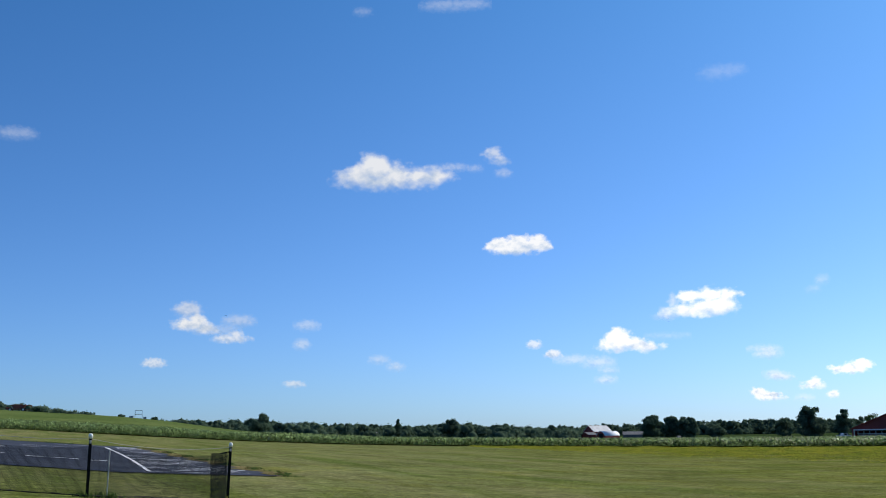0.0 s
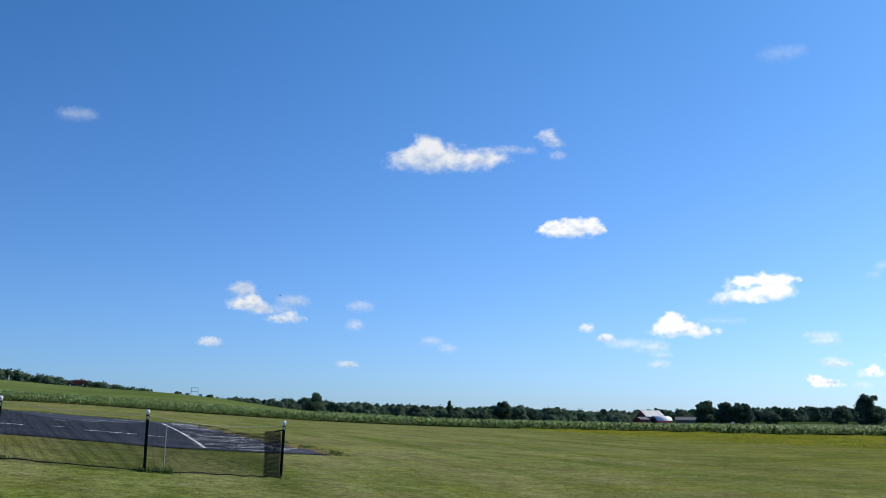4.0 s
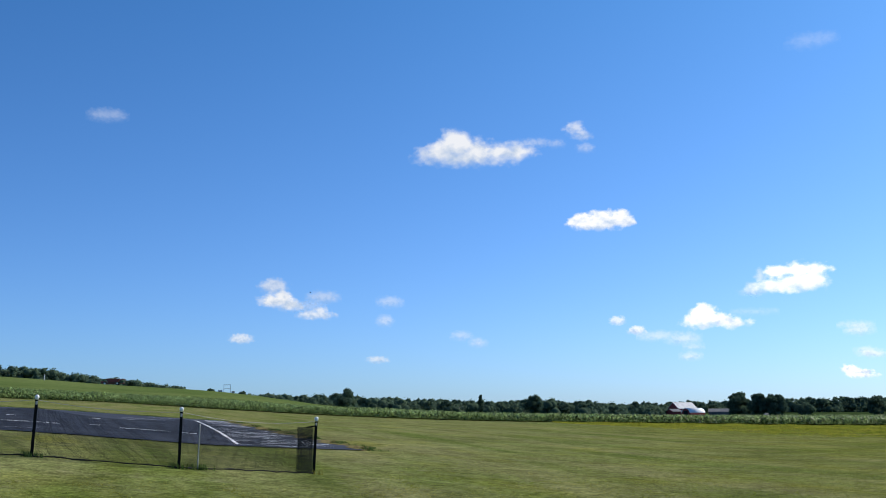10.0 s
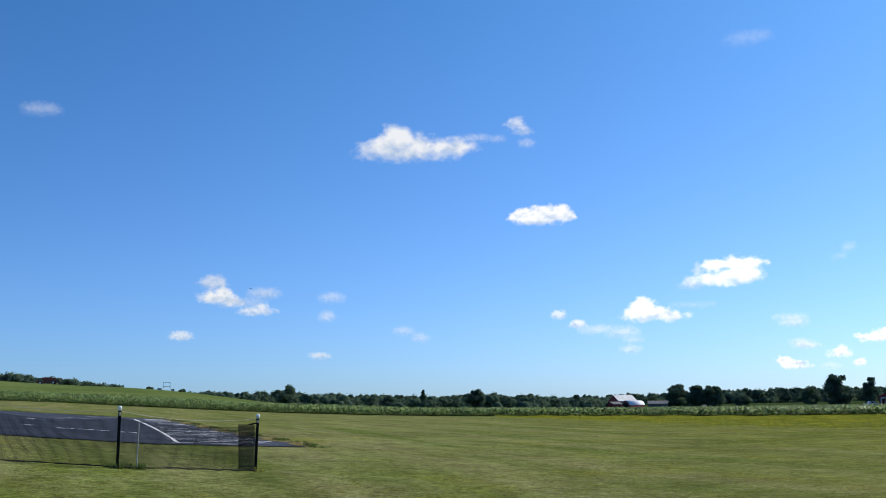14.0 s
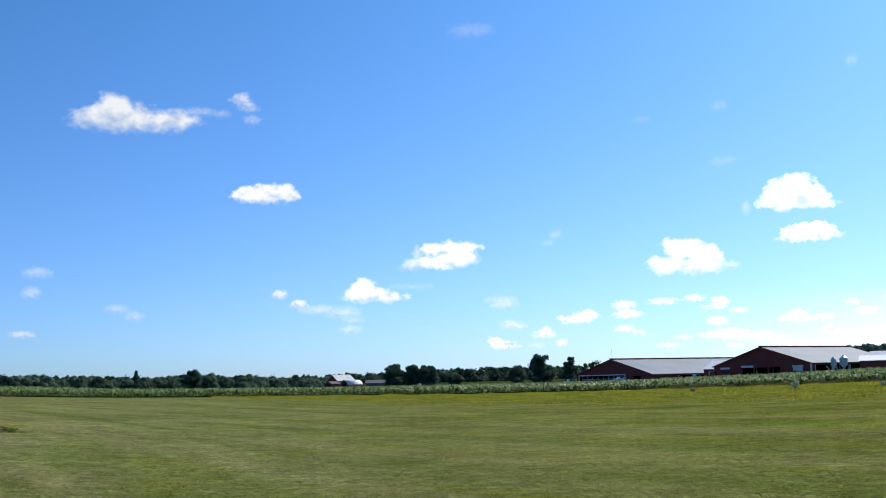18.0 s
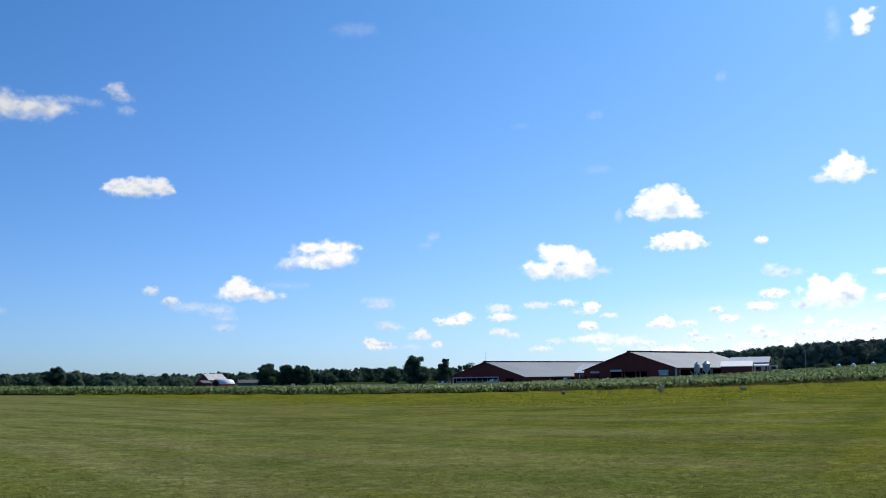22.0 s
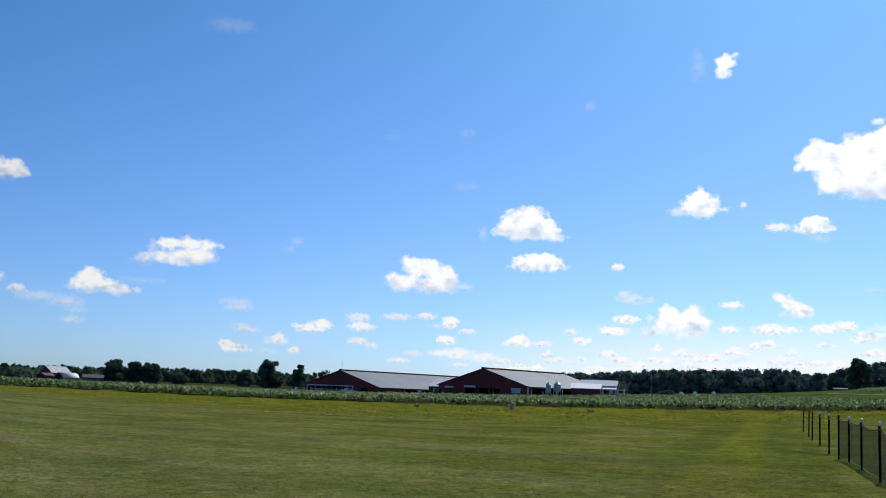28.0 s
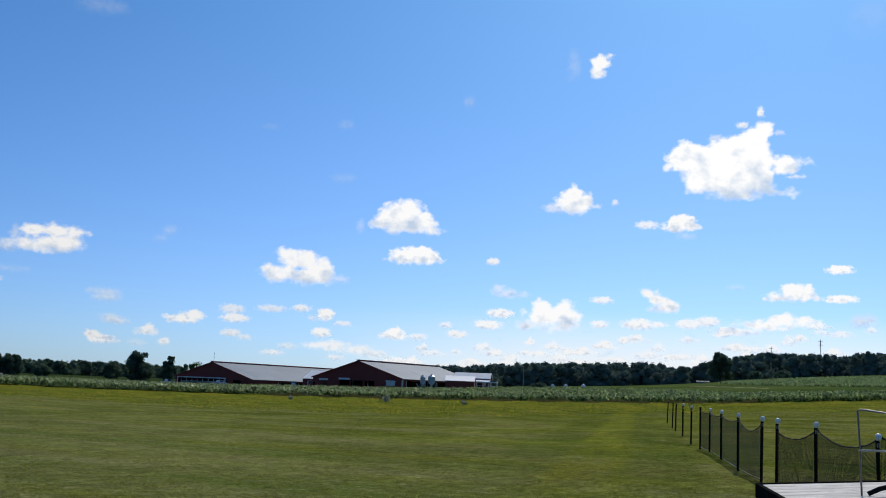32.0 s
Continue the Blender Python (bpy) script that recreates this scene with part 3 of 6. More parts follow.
cloud(10.26, 5.05, [(-0.65, 0.11, 0.76, 0.55), (-0.96, -0.30, 0.73, 0.32), (0.09, -0.18, 0.87, 0.38), (0.95, -0.41, 0.69, 0.23)], 1.00, 0.40, 1.10)
cloud(5.10, 4.93, [(0.00, 0.00, 0.45, 0.24)], 0.68, 0.60, 1.00)
cloud(6.10, 4.39, [(0.00, 0.00, 0.48, 0.24)], 0.80, 0.55, 1.00)
cloud(7.80, 3.94, [(-0.57, 0.13, 0.95, 0.21), (0.75, -0.05, 0.76, 0.29)], 0.45, 0.80, 1.00)
cloud(9.06, 3.46, [(0.00, 0.00, 0.41, 0.15)], 0.40, 0.80, 1.00)
cloud(8.90, 2.96, [(0.00, 0.00, 0.47, 0.18)], 0.50, 0.70, 1.00)
cloud(17.19, 4.38, [(0.00, 0.00, 0.75, 0.16)], 0.45, 0.80, 1.00)
cloud(17.59, 3.05, [(0.00, 0.00, 0.45, 0.19)], 0.50, 0.70, 1.00)
cloud(17.16, 2.12, [(-0.43, 0.04, 0.40, 0.21), (0.29, -0.12, 0.53, 0.13)], 0.95, 0.45, 1.05)
cloud(-13.66, 6.90, [(0.00, 0.00, 0.73, 0.42)], 0.60, 0.80, 0.8)
cloud(-13.28, 6.14, [(-0.39, -0.04, 0.82, 0.33), (0.09, 0.15, 0.48, 0.39), (0.55, -0.27, 0.67, 0.27)], 0.92, 0.55, 0.88)
cloud(-11.81, 5.79, [(0.00, 0.00, 0.85, 0.27)], 0.25, 0.90, 0.8)
cloud(-10.99, 6.32, [(0.00, 0.00, 0.80, 0.31)], 0.40, 0.90, 0.8)
cloud(-11.35, 5.45, [(0.00, -0.09, 0.98, 0.24), (0.24, 0.09, 0.37, 0.24)], 0.72, 0.65, 0.90)
cloud(-7.33, 6.08, [(0.00, 0.00, 0.62, 0.28)], 0.33, 0.90, 0.90)
cloud(-7.61, 5.06, [(0.00, 0.00, 0.40, 0.28)], 0.40, 0.80, 0.90)
cloud(-3.40, 4.21, [(0.00, 0.00, 0.49, 0.22)], 0.33, 0.80, 0.90)
cloud(-2.50, 3.84, [(0.00, 0.00, 0.40, 0.22)], 0.38, 0.80, 0.90)
cloud(-8.00, 2.94, [(0.00, 0.00, 0.52, 0.18)], 0.60, 0.70, 0.88)
cloud(-15.35, 4.05, [(0.00, 0.00, 0.60, 0.27)], 0.65, 0.70, 0.88)
cloud(33.01, 9.31, [(-0.57, 0.25, 0.65, 0.50), (0.14, 0.32, 0.81, 0.62), (0.08, -0.37, 1.55, 0.56), (1.00, -0.14, 0.62, 0.53), (1.43, -0.64, 0.46, 0.22), (-1.17, -0.25, 0.68, 0.50)], 1.00, 0.30, 1.30)
cloud(30.50, 8.71, [(0.00, 0.00, 0.15, 0.28)], 0.35, 0.80, 1.10)
cloud(33.60, 7.24, [(-0.73, 0.01, 0.68, 0.40), (0.14, 0.08, 0.87, 0.47), (-0.01, -0.20, 1.43, 0.34), (0.98, -0.03, 0.46, 0.34)], 1.00, 0.32, 1.30)
cloud(27.15, 6.37, [(-0.59, 0.58, 0.61, 0.40), (0.29, 0.27, 0.86, 0.58), (1.25, -0.23, 0.77, 0.65), (0.34, -0.54, 1.54, 0.46), (-1.35, -0.46, 0.61, 0.40)], 1.00, 0.30, 1.25)
cloud(29.61, 5.74, [(0.00, 0.00, 0.31, 0.19)], 0.50, 0.70, 1.10)
cloud(42.22, 10.53, [(0.00, 0.35, 0.51, 0.51), (0.17, -0.26, 0.69, 0.60), (0.62, -0.03, 0.39, 0.45), (-0.59, 0.03, 0.42, 0.24)], 1.00, 0.32, 1.30)
cloud(42.18, 10.11, [(-0.91, -0.02, 0.67, 0.27), (1.32, 0.12, 0.24, 0.12)], 0.60, 0.60, 1.20)
cloud(44.52, 10.46, [(0.00, 0.00, 0.18, 0.18)], 0.70, 0.60, 1.20)
cloud(48.04, 9.33, [(0.09, 0.12, 0.72, 0.38), (-0.29, -0.21, 0.81, 0.29), (0.67, -0.11, 0.43, 0.29)], 1.00, 0.32, 1.30)
cloud(46.21, 9.25, [(0.00, 0.00, 0.59, 0.24)], 0.85, 0.50, 1.25)
cloud(48.34, 8.67, [(0.00, 0.00, 0.35, 0.12)], 0.40, 0.70, 1.10)
cloud(43.61, 17.76, [(-0.05, 0.18, 0.53, 0.44), (-0.18, -0.32, 0.41, 0.33), (0.39, 0.47, 0.21, 0.18)], 1.00, 0.35, 1.30)
cloud(42.10, 17.82, [(0.00, 0.00, 0.21, 0.54)], 0.25, 0.90, 1.10)
cloud(50.75, 12.66, [(-2.87, 0.13, 0.69, 0.75), (-2.18, 0.25, 1.03, 0.86), (-1.03, -0.18, 1.48, 1.14), (0.38, 0.04, 1.26, 1.29), (1.26, 1.07, 0.77, 0.80), (1.62, 1.55, 0.50, 0.41), (0.94, -0.79, 1.25, 1.00), (-0.45, -1.25, 1.87, 0.62), (-1.59, -1.00, 0.92, 0.63), (2.46, -0.44, 0.98, 0.33), (2.75, -0.10, 0.68, 0.27), (2.05, -1.71, 0.71, 0.25), (0.53, -1.82, 1.23, 0.22)], 1.00, 0.24, 1.35)
cloud(54.02, 11.74, [(0.00, 0.00, 0.43, 0.11)], 0.70, 0.50, 1.25)
cloud(52.21, 15.18, [(0.00, 0.00, 0.19, 0.30)], 0.95, 0.45, 1.25)
cloud(51.26, 14.51, [(0.00, 0.00, 0.36, 0.20)], 0.85, 0.50, 1.25)
cloud(49.91, 13.87, [(0.00, 0.00, 0.42, 0.20)], 0.60, 0.60, 1.20)
cloud(53.17, 14.05, [(0.00, 0.00, 0.27, 0.14)], 0.55, 0.60, 1.20)
cloud(40.87, 4.23, [(-0.22, 0.34, 0.64, 0.49), (0.93, 0.39, 0.61, 0.45), (0.34, -0.12, 1.40, 0.55), (1.13, -0.34, 0.60, 0.45), (-0.86, -0.60, 0.85, 0.24)], 1.00, 0.36, 1.30)
cloud(47.02, 5.19, [(-0.62, 0.37, 0.38, 0.26), (-0.15, 0.03, 0.50, 0.32), (0.44, -0.26, 0.55, 0.38), (0.01, -0.45, 0.58, 0.20)], 1.00, 0.40, 1.25)
cloud(53.77, 5.72, [(0.07, 0.13, 0.71, 0.35), (0.42, -0.15, 0.68, 0.30), (-0.75, -0.26, 0.66, 0.25), (0.74, 0.17, 0.30, 0.30), (1.15, -0.26, 0.24, 0.19)], 1.00, 0.35, 1.30)
cloud(38.89, 5.48, [(-0.65, 0.13, 0.34, 0.22), (-0.12, -0.13, 0.74, 0.25), (0.59, -0.13, 0.40, 0.15)], 0.60, 0.70, 1.15)
cloud(37.90, 7.08, [(0.00, 0.00, 0.37, 0.22)], 0.95, 0.50, 1.20)
cloud(38.38, 4.26, [(0.00, 0.00, 0.74, 0.28)], 0.95, 0.45, 1.25)
cloud(43.90, 5.15, [(0.00, 0.00, 0.60, 0.21)], 0.90, 0.50, 1.25)
cloud(43.79, 3.84, [(0.00, 0.00, 0.48, 0.24)], 0.90, 0.50, 1.25)
cloud(46.15, 3.90, [(-0.28, -0.01, 0.94, 0.32), (0.69, 0.02, 0.53, 0.15)], 0.95, 0.50, 1.25)
cloud(48.50, 3.98, [(0.00, 0.00, 0.69, 0.29)], 0.90, 0.50, 1.25)
cloud(49.51, 4.13, [(0.00, 0.00, 0.68, 0.29)], 0.90, 0.50, 1.25)
cloud(50.91, 5.98, [(0.00, 0.00, 0.28, 0.11)], 0.35, 0.80, 1.10)
cloud(56.13, 6.91, [(0.00, 0.00, 0.74, 0.26)], 1.00, 0.40, 1.30)
cloud(56.17, 5.40, [(0.00, 0.00, 0.84, 0.24)], 1.00, 0.40, 1.30)
cloud(52.66, 4.10, [(0.63, 0.18, 0.77, 0.41), (-0.33, -0.11, 1.16, 0.30), (1.58, 0.14, 0.59, 0.24), (-1.58, -0.41, 1.18, 0.22), (2.25, -0.07, 0.43, 0.16)], 1.00, 0.40, 1.30)
cloud(32.62, 2.93, [(0.01, -0.12, 0.80, 0.25), (0.06, 0.10, 0.43, 0.28)], 1.00, 0.40, 1.25)
cloud(33.93, 2.81, [(0.00, 0.00, 0.49, 0.19)], 0.80, 0.60, 1.20)
cloud(36.03, 3.04, [(0.00, 0.00, 0.62, 0.22)], 0.90, 0.50, 1.20)
cloud(37.70, 3.61, [(0.00, 0.00, 0.83, 0.28)], 0.95, 0.50, 1.25)
cloud(35.45, 3.51, [(0.00, 0.00, 0.37, 0.19)], 0.80, 0.60, 1.20)
cloud(28.86, 3.81, [(0.00, 0.00, 0.46, 0.37)], 1.00, 0.45, 1.20)
cloud(28.19, 3.59, [(0.00, 0.00, 0.40, 0.15)], 0.55, 0.70, 1.10)
cloud(25.92, 3.98, [(0.00, 0.00, 0.79, 0.21)], 0.75, 0.60, 1.10)
cloud(27.54, 4.08, [(0.00, 0.00, 0.52, 0.21)], 0.85, 0.55, 1.15)
cloud(28.67, 2.81, [(0.00, 0.00, 0.58, 0.28)], 0.95, 0.50, 1.20)
cloud(29.81, 3.34, [(0.00, 0.00, 0.46, 0.15)], 0.80, 0.60, 1.15)
cloud(30.06, 1.95, [(-0.80, 0.16, 0.98, 0.31), (-1.72, 0.17, 0.55, 0.18), (0.69, 0.02, 0.92, 0.25), (1.54, -0.18, 0.74, 0.25)], 0.85, 0.65, 1.20)
cloud(29.46, 1.50, [(0.00, 0.00, 0.43, 0.15)], 0.70, 0.60, 1.15)
cloud(26.08, 1.63, [(0.00, 0.00, 0.55, 0.15)], 0.85, 0.60, 1.15)
cloud(26.88, 2.01, [(0.00, 0.00, 0.49, 0.18)], 0.55, 0.70, 1.10)
cloud(21.32, 3.28, [(-0.08, -0.08, 1.01, 0.27), (0.50, 0.11, 0.60, 0.27)], 0.98, 0.45, 1.15)
cloud(23.80, 3.85, [(0.00, 0.00, 0.66, 0.27)], 0.75, 0.60, 1.10)
cloud(23.98, 3.37, [(0.00, 0.00, 0.75, 0.27)], 0.90, 0.50, 1.15)
cloud(23.83, 2.57, [(0.00, 0.00, 0.51, 0.21)], 0.85, 0.55, 1.10)
cloud(24.57, 2.37, [(0.00, 0.00, 0.42, 0.15)], 0.65, 0.60, 1.10)
cloud(17.28, 1.96, [(-0.34, 0.01, 0.43, 0.26), (0.21, -0.14, 0.57, 0.14)], 0.95, 0.45, 1.10)
cloud(19.46, 2.54, [(0.01, -0.12, 0.64, 0.20), (0.11, 0.07, 0.26, 0.26)], 0.90, 0.50, 1.10)
cloud(20.42, 1.94, [(0.00, 0.00, 0.32, 0.21)], 0.85, 0.55, 1.10)
cloud(18.99, 1.80, [(0.00, 0.00, 0.35, 0.12)], 0.45, 0.70, 1.05)
cloud(17.35, 4.11, [(0.00, 0.00, 0.63, 0.23)], 0.50, 0.80, 1.00)
cloud(17.95, 2.89, [(0.00, 0.00, 0.63, 0.20)], 0.60, 0.70, 1.00)
cloud(-22.73, 15.58, [(-0.21, 0.00, 0.65, 0.31), (0.38, 0.05, 0.51, 0.27)], 0.20, 1.2, 1.0)
cloud(1.03, 23.37, [(-0.41, 0.00, 1.30, 0.31), (0.75, 0.05, 1.02, 0.27)], 0.21, 1.2, 1.0)
cloud(-4.32, 23.02, [(-0.10, 0.00, 0.31, 0.19), (0.18, 0.03, 0.24, 0.17)], 0.16, 1.2, 1.0)
cloud(15.93, 18.99, [(-0.26, 0.00, 0.82, 0.36), (0.48, 0.06, 0.65, 0.32)], 0.13, 1.2, 1.0)
cloud(20.28, 7.79, [(-0.07, 0.00, 0.24, 0.23), (0.14, 0.04, 0.19, 0.20)], 0.24, 1.2, 1.0)
cloud(19.81, 7.35, [(-0.07, 0.00, 0.24, 0.17), (0.14, 0.03, 0.19, 0.15)], 0.19, 1.2, 1.0)
cloud(29.42, 14.16, [(-0.09, 0.00, 0.28, 0.23), (0.16, 0.04, 0.22, 0.20)], 0.14, 1.2, 1.0)
cloud(29.42, 11.24, [(-0.15, 0.00, 0.47, 0.23), (0.27, 0.04, 0.37, 0.20)], 0.14, 1.2, 1.0)
cloud(36.25, 15.72, [(-0.06, 0.00, 0.19, 0.23), (0.11, 0.04, 0.15, 0.20)], 0.21, 1.2, 1.0)
cloud(25.22, 13.77, [(-0.07, 0.00, 0.24, 0.11), (0.14, 0.02, 0.19, 0.10)], 0.12, 1.2, 1.0)
cloud(57.21, 4.27, [(-0.15, 0.00, 0.47, 0.33), (0.27, 0.06, 0.37, 0.30)], 0.68, 1.2, 1.0)
cloud(57.75, 19.61, [(-0.22, 0.00, 0.71, 0.84), (0.41, 0.15, 0.56, 0.74)], 0.09, 1.2, 1.0)


# broken bank of low cumulus over the wood on the horizon, in a white haze
_c = random.Random(77)
for _i in range(74):
    _az = 32 + 31 * (_i + _c.random()) / 74
    _el = 0.9 + (1.3 + 0.05 * (_az - 32)) * _c.random() ** 1.2 + 0.03 * (_az - 32)
    _w, _h = _c.uniform(0.3, 0.85), _c.uniform(0.13, 0.26)
    _x = _c.uniform(-0.3, 0.3) * _w
    cloud(_az, _el, [(0, -0.4 * _h, _w, 0.6 * _h), (_x, 0.15 * _h, 0.5 * _w, _h), (_x + _c.uniform(-0.6, 0.6) * _w, -0.1 * _h, 0.35 * _w, 0.8 * _h), (_x - _c.uniform(0.2, 0.6) * _w, -0.2 * _h, 0.3 * _w, 0.6 * _h)], _c.uniform(0.7, 1.0), _c.uniform(0.4, 0.6), 1.22)


def haze_field(u, v):
    az, el = 46 + u, 2.2 + v
    near = min(1.0, max(0.0, (az - 28) / 14))
    ends = max(0.0, min(1.0, (20 - abs(u)) / 3, (2.4 - abs(v)) / 0.6))
    white = 0.82 * near * min(1.0, max(0.0, (4.8 - el) / 3.2)) ** 1.2
    return {"puff": -0.55 + 0.62 * near * min(1.0, max(0.0, (3.6 - el) / 2)) - 1.4 * (1 - ends), "softness": 0.7, "veil": 0.8, "glow": 1.2, "lift": 0.6, "haze": white * ends, "place": (az * 1.1, el * 2.4, 991.0)}


sky_sheet(46, 2.2, 20, 2.4, 160, 40, 4850, haze_field, "white haze and thin cloud low on the horizon", "cloud bank", "fair-weather clouds")


# ---- plants ----
def leaf_cloud(centres, radii, count, size, seed, flat=0.75):
    """Many small leaf sprays over the outside of blobs: arrays of corner points."""
    rng = np.random.default_rng(seed)
    C, Rr = np.asarray(centres, float), np.asarray(radii, float)
    w = Rr.max(axis=1) ** 2
    k = rng.choice(len(C), count, p=w / w.sum())
    d = rng.normal(size=(count, 3))
    d /= np.linalg.norm(d, axis=1)[:, None]
    p = C[k] + d * Rr[k] * (rng.uniform(0.8, 1.1, (count, 1)))
    n = d + rng.normal(scale=0.45, size=(count, 3))
    n /= np.linalg.norm(n, axis=1)[:, None]
    a = np.cross(n, rng.normal(size=(count, 3)))
    a /= np.linalg.norm(a, axis=1)[:, None]
    b = np.cross(n, a)
    s = size * rng.uniform(0.6, 1.35, (count, 1))
    v = np.stack([p - a * s, p - b * s * flat + n * s * 0.2, p + a * s, p + b * s * flat - n * s * 0.2], 1).reshape(-1, 3)
    return v


_U = np.array([(math.sin(math.pi * j / 4) * math.cos(math.pi * i / 3), math.sin(math.pi * j / 4) * math.sin(math.pi * i / 3), math.cos(math.pi * j / 4)) for j in range(1, 4) for i in range(6)] + [(0, 0, 1), (0, 0, -1)])
_UF = [(j * 6 + i, j * 6 + 6 + i, j * 6 + 6 + (i + 1) % 6, j * 6 + (i + 1) % 6) for j in range(2) for i in range(6)] + [(18, i, (i + 1) % 6) for i in range(6)] + [(19, 12 + (i + 1) % 6, 12 + i) for i in range(6)]


def foliage_core(centres, radii, seed, fill=0.9):
    """Lumpy leaf masses inside a crown, so that little sky shows through it."""
    rng = np.random.default_rng(seed)
    V, F = [], []
    for i, (c, r) in enumerate(zip(centres, radii)):
        V.append(np.asarray(c) + _U * np.asarray(r) * fill * rng.uniform(0.85, 1.12, (20, 1)))
        F += [tuple(q + 20 * i for q in f) for f in _UF]
    return np.concatenate(V), F


def quads(v):
    k = len(v) // 4
    return [(4 * i, 4 * i + 1, 4 * i + 2, 4 * i + 3) for i in range(k)]


def crown_blobs(h, w, seed, base=0.22, blobs=26):
    rnd = random.Random(seed)
    cs, rs = [], []
    for i in range(blobs):
        z = rnd.uniform(base + 0.08, 0.93)
        s = math.sin(math.pi * min(1, max(0, (z - base + 0.1) / (1.12 - base)))) ** 0.6
        a, q = rnd.uniform(0, 6.283), rnd.uniform(0.1, 0.42) * s
        r = w * rnd.uniform(0.12, 0.22) * (0.6 + 0.5 * s)
        cs.append((math.cos(a) * q * w, math.sin(a) * q * w, z * h - r * 0.3))
        rs.append((r, r, r * 0.85))
    return cs, rs


def tree(az, r, h, w, label, seed, mat=None, base=0.2, count=1500, size=0.55, group=""):
    p = at(az, r)
    t = thing("tree", Matrix.Translation(p), label, "tree", group)
    rnd = random.Random(seed)
    bars = [tube([(0, 0, -0.3), (w * 0.01, 0, h * 0.25), (0, w * 0.02, h * 0.55), (w * 0.03, 0, h * 0.85)], [h * 0.032, h * 0.024, h * 0.014, h * 0.004], 8)]
    for i in range(6):
        a, z = rnd.uniform(0, 6.283), rnd.uniform(0.22, 0.5) * h
        bars.append(tube([(0, 0, z), (math.cos(a) * w * 0.16, math.sin(a) * w * 0.16, z + h * 0.1), (math.cos(a) * w * 0.34, math.sin(a) * w * 0.34, z + h * 0.22)], [h * 0.012, h * 0.008, h * 0.003], 5))
    part("trunk", join(*bars), M_BARK, t)
    cs, rs = crown_blobs(h, w, seed, base)
    v = leaf_cloud(cs, rs, count * 2, size * 0.62, seed)
    crown = part("crown", (v.tolist(), quads(v)), mat or M_LEAF, t)
    if count > 600:
        cv, cf = foliage_core(cs, rs, seed, 0.8)
        part("inner_crown", (cv.tolist(), cf), mat or M_LEAF, crown)
    return t


def woods(name, label, a0, a1, r0, r1, top, n, seed, size=0.95, leaves=320, mat=None, wide=(6, 11), dip=0.13):
    """A belt of far trees whose tops follow a height angle top(az)."""
    rng = random.Random(seed)
    V, F, LV = [], [], []
    trunks, k = [], 0
    for i in range(n):
        a = a0 + (a1 - a0) * (i + rng.random()) / n
        r = rng.uniform(r0, r1)
        p = at(a, r)
        zt = EYE + r * math.tan(radians(float(top(a)) + rng.uniform(-dip, 0.06)))
        h = max(4.0, zt - p.z)
        w = rng.uniform(*wide)
        cs, rs = crown_blobs(h, w, seed * 1000 + i, -0.1, 13)
        rs = np.array(rs) * 1.3
        skirt, wide_rs = crown_blobs(h * 0.6, w * 1.7, seed * 1000 + 500 + i, -0.2, 8)
        cv, cf = foliage_core(cs + skirt, np.concatenate([rs * 0.92, np.array(wide_rs) * 0.8]), seed * 77 + i, 0.85)
        V.append(cv + np.array(p))
        F += [tuple(q + k for q in f) for f in cf]
        k += len(cv)
        LV.append(leaf_cloud(cs, rs, leaves, size * 0.5, seed * 77 + i) + np.array(p))
        LV.append(leaf_cloud(skirt, np.array(wide_rs) * 1.45, leaves * 3 // 4, size * 0.62, seed * 99 + i) + np.array(p))
        trunks.append(tube([tuple(p), tuple(p + Vector((0, 0, h * 0.7)))], [0.3, 0.12], 5))
    v = np.concatenate(LV)
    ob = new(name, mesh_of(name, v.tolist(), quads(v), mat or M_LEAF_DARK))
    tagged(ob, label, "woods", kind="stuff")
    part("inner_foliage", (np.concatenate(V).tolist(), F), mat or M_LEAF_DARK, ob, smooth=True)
    tv, tf = join(*trunks)
    part("trunks", (tv, tf), M_BARK, ob)
    return ob


def curve(xs, ys):
    return lambda a: np.interp(a, xs, ys)


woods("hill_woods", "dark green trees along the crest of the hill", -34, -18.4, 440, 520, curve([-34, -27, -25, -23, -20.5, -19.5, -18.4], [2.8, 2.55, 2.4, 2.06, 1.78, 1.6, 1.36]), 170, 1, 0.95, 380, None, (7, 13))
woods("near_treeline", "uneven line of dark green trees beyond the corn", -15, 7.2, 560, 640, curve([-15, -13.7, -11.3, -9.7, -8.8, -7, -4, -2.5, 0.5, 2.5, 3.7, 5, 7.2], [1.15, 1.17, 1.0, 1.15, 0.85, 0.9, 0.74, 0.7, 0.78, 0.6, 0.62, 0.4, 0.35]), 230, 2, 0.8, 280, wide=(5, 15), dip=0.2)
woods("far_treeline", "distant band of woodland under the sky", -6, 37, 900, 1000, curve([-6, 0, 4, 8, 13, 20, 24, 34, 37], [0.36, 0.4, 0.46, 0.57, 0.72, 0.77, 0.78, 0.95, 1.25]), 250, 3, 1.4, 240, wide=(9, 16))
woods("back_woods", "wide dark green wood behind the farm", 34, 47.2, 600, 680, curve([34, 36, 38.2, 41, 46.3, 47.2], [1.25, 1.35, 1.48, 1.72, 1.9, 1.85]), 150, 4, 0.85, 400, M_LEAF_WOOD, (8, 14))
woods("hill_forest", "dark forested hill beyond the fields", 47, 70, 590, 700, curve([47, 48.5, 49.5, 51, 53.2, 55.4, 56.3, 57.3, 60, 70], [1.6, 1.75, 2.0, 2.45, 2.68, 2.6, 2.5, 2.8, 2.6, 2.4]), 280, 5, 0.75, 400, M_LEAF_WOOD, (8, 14))


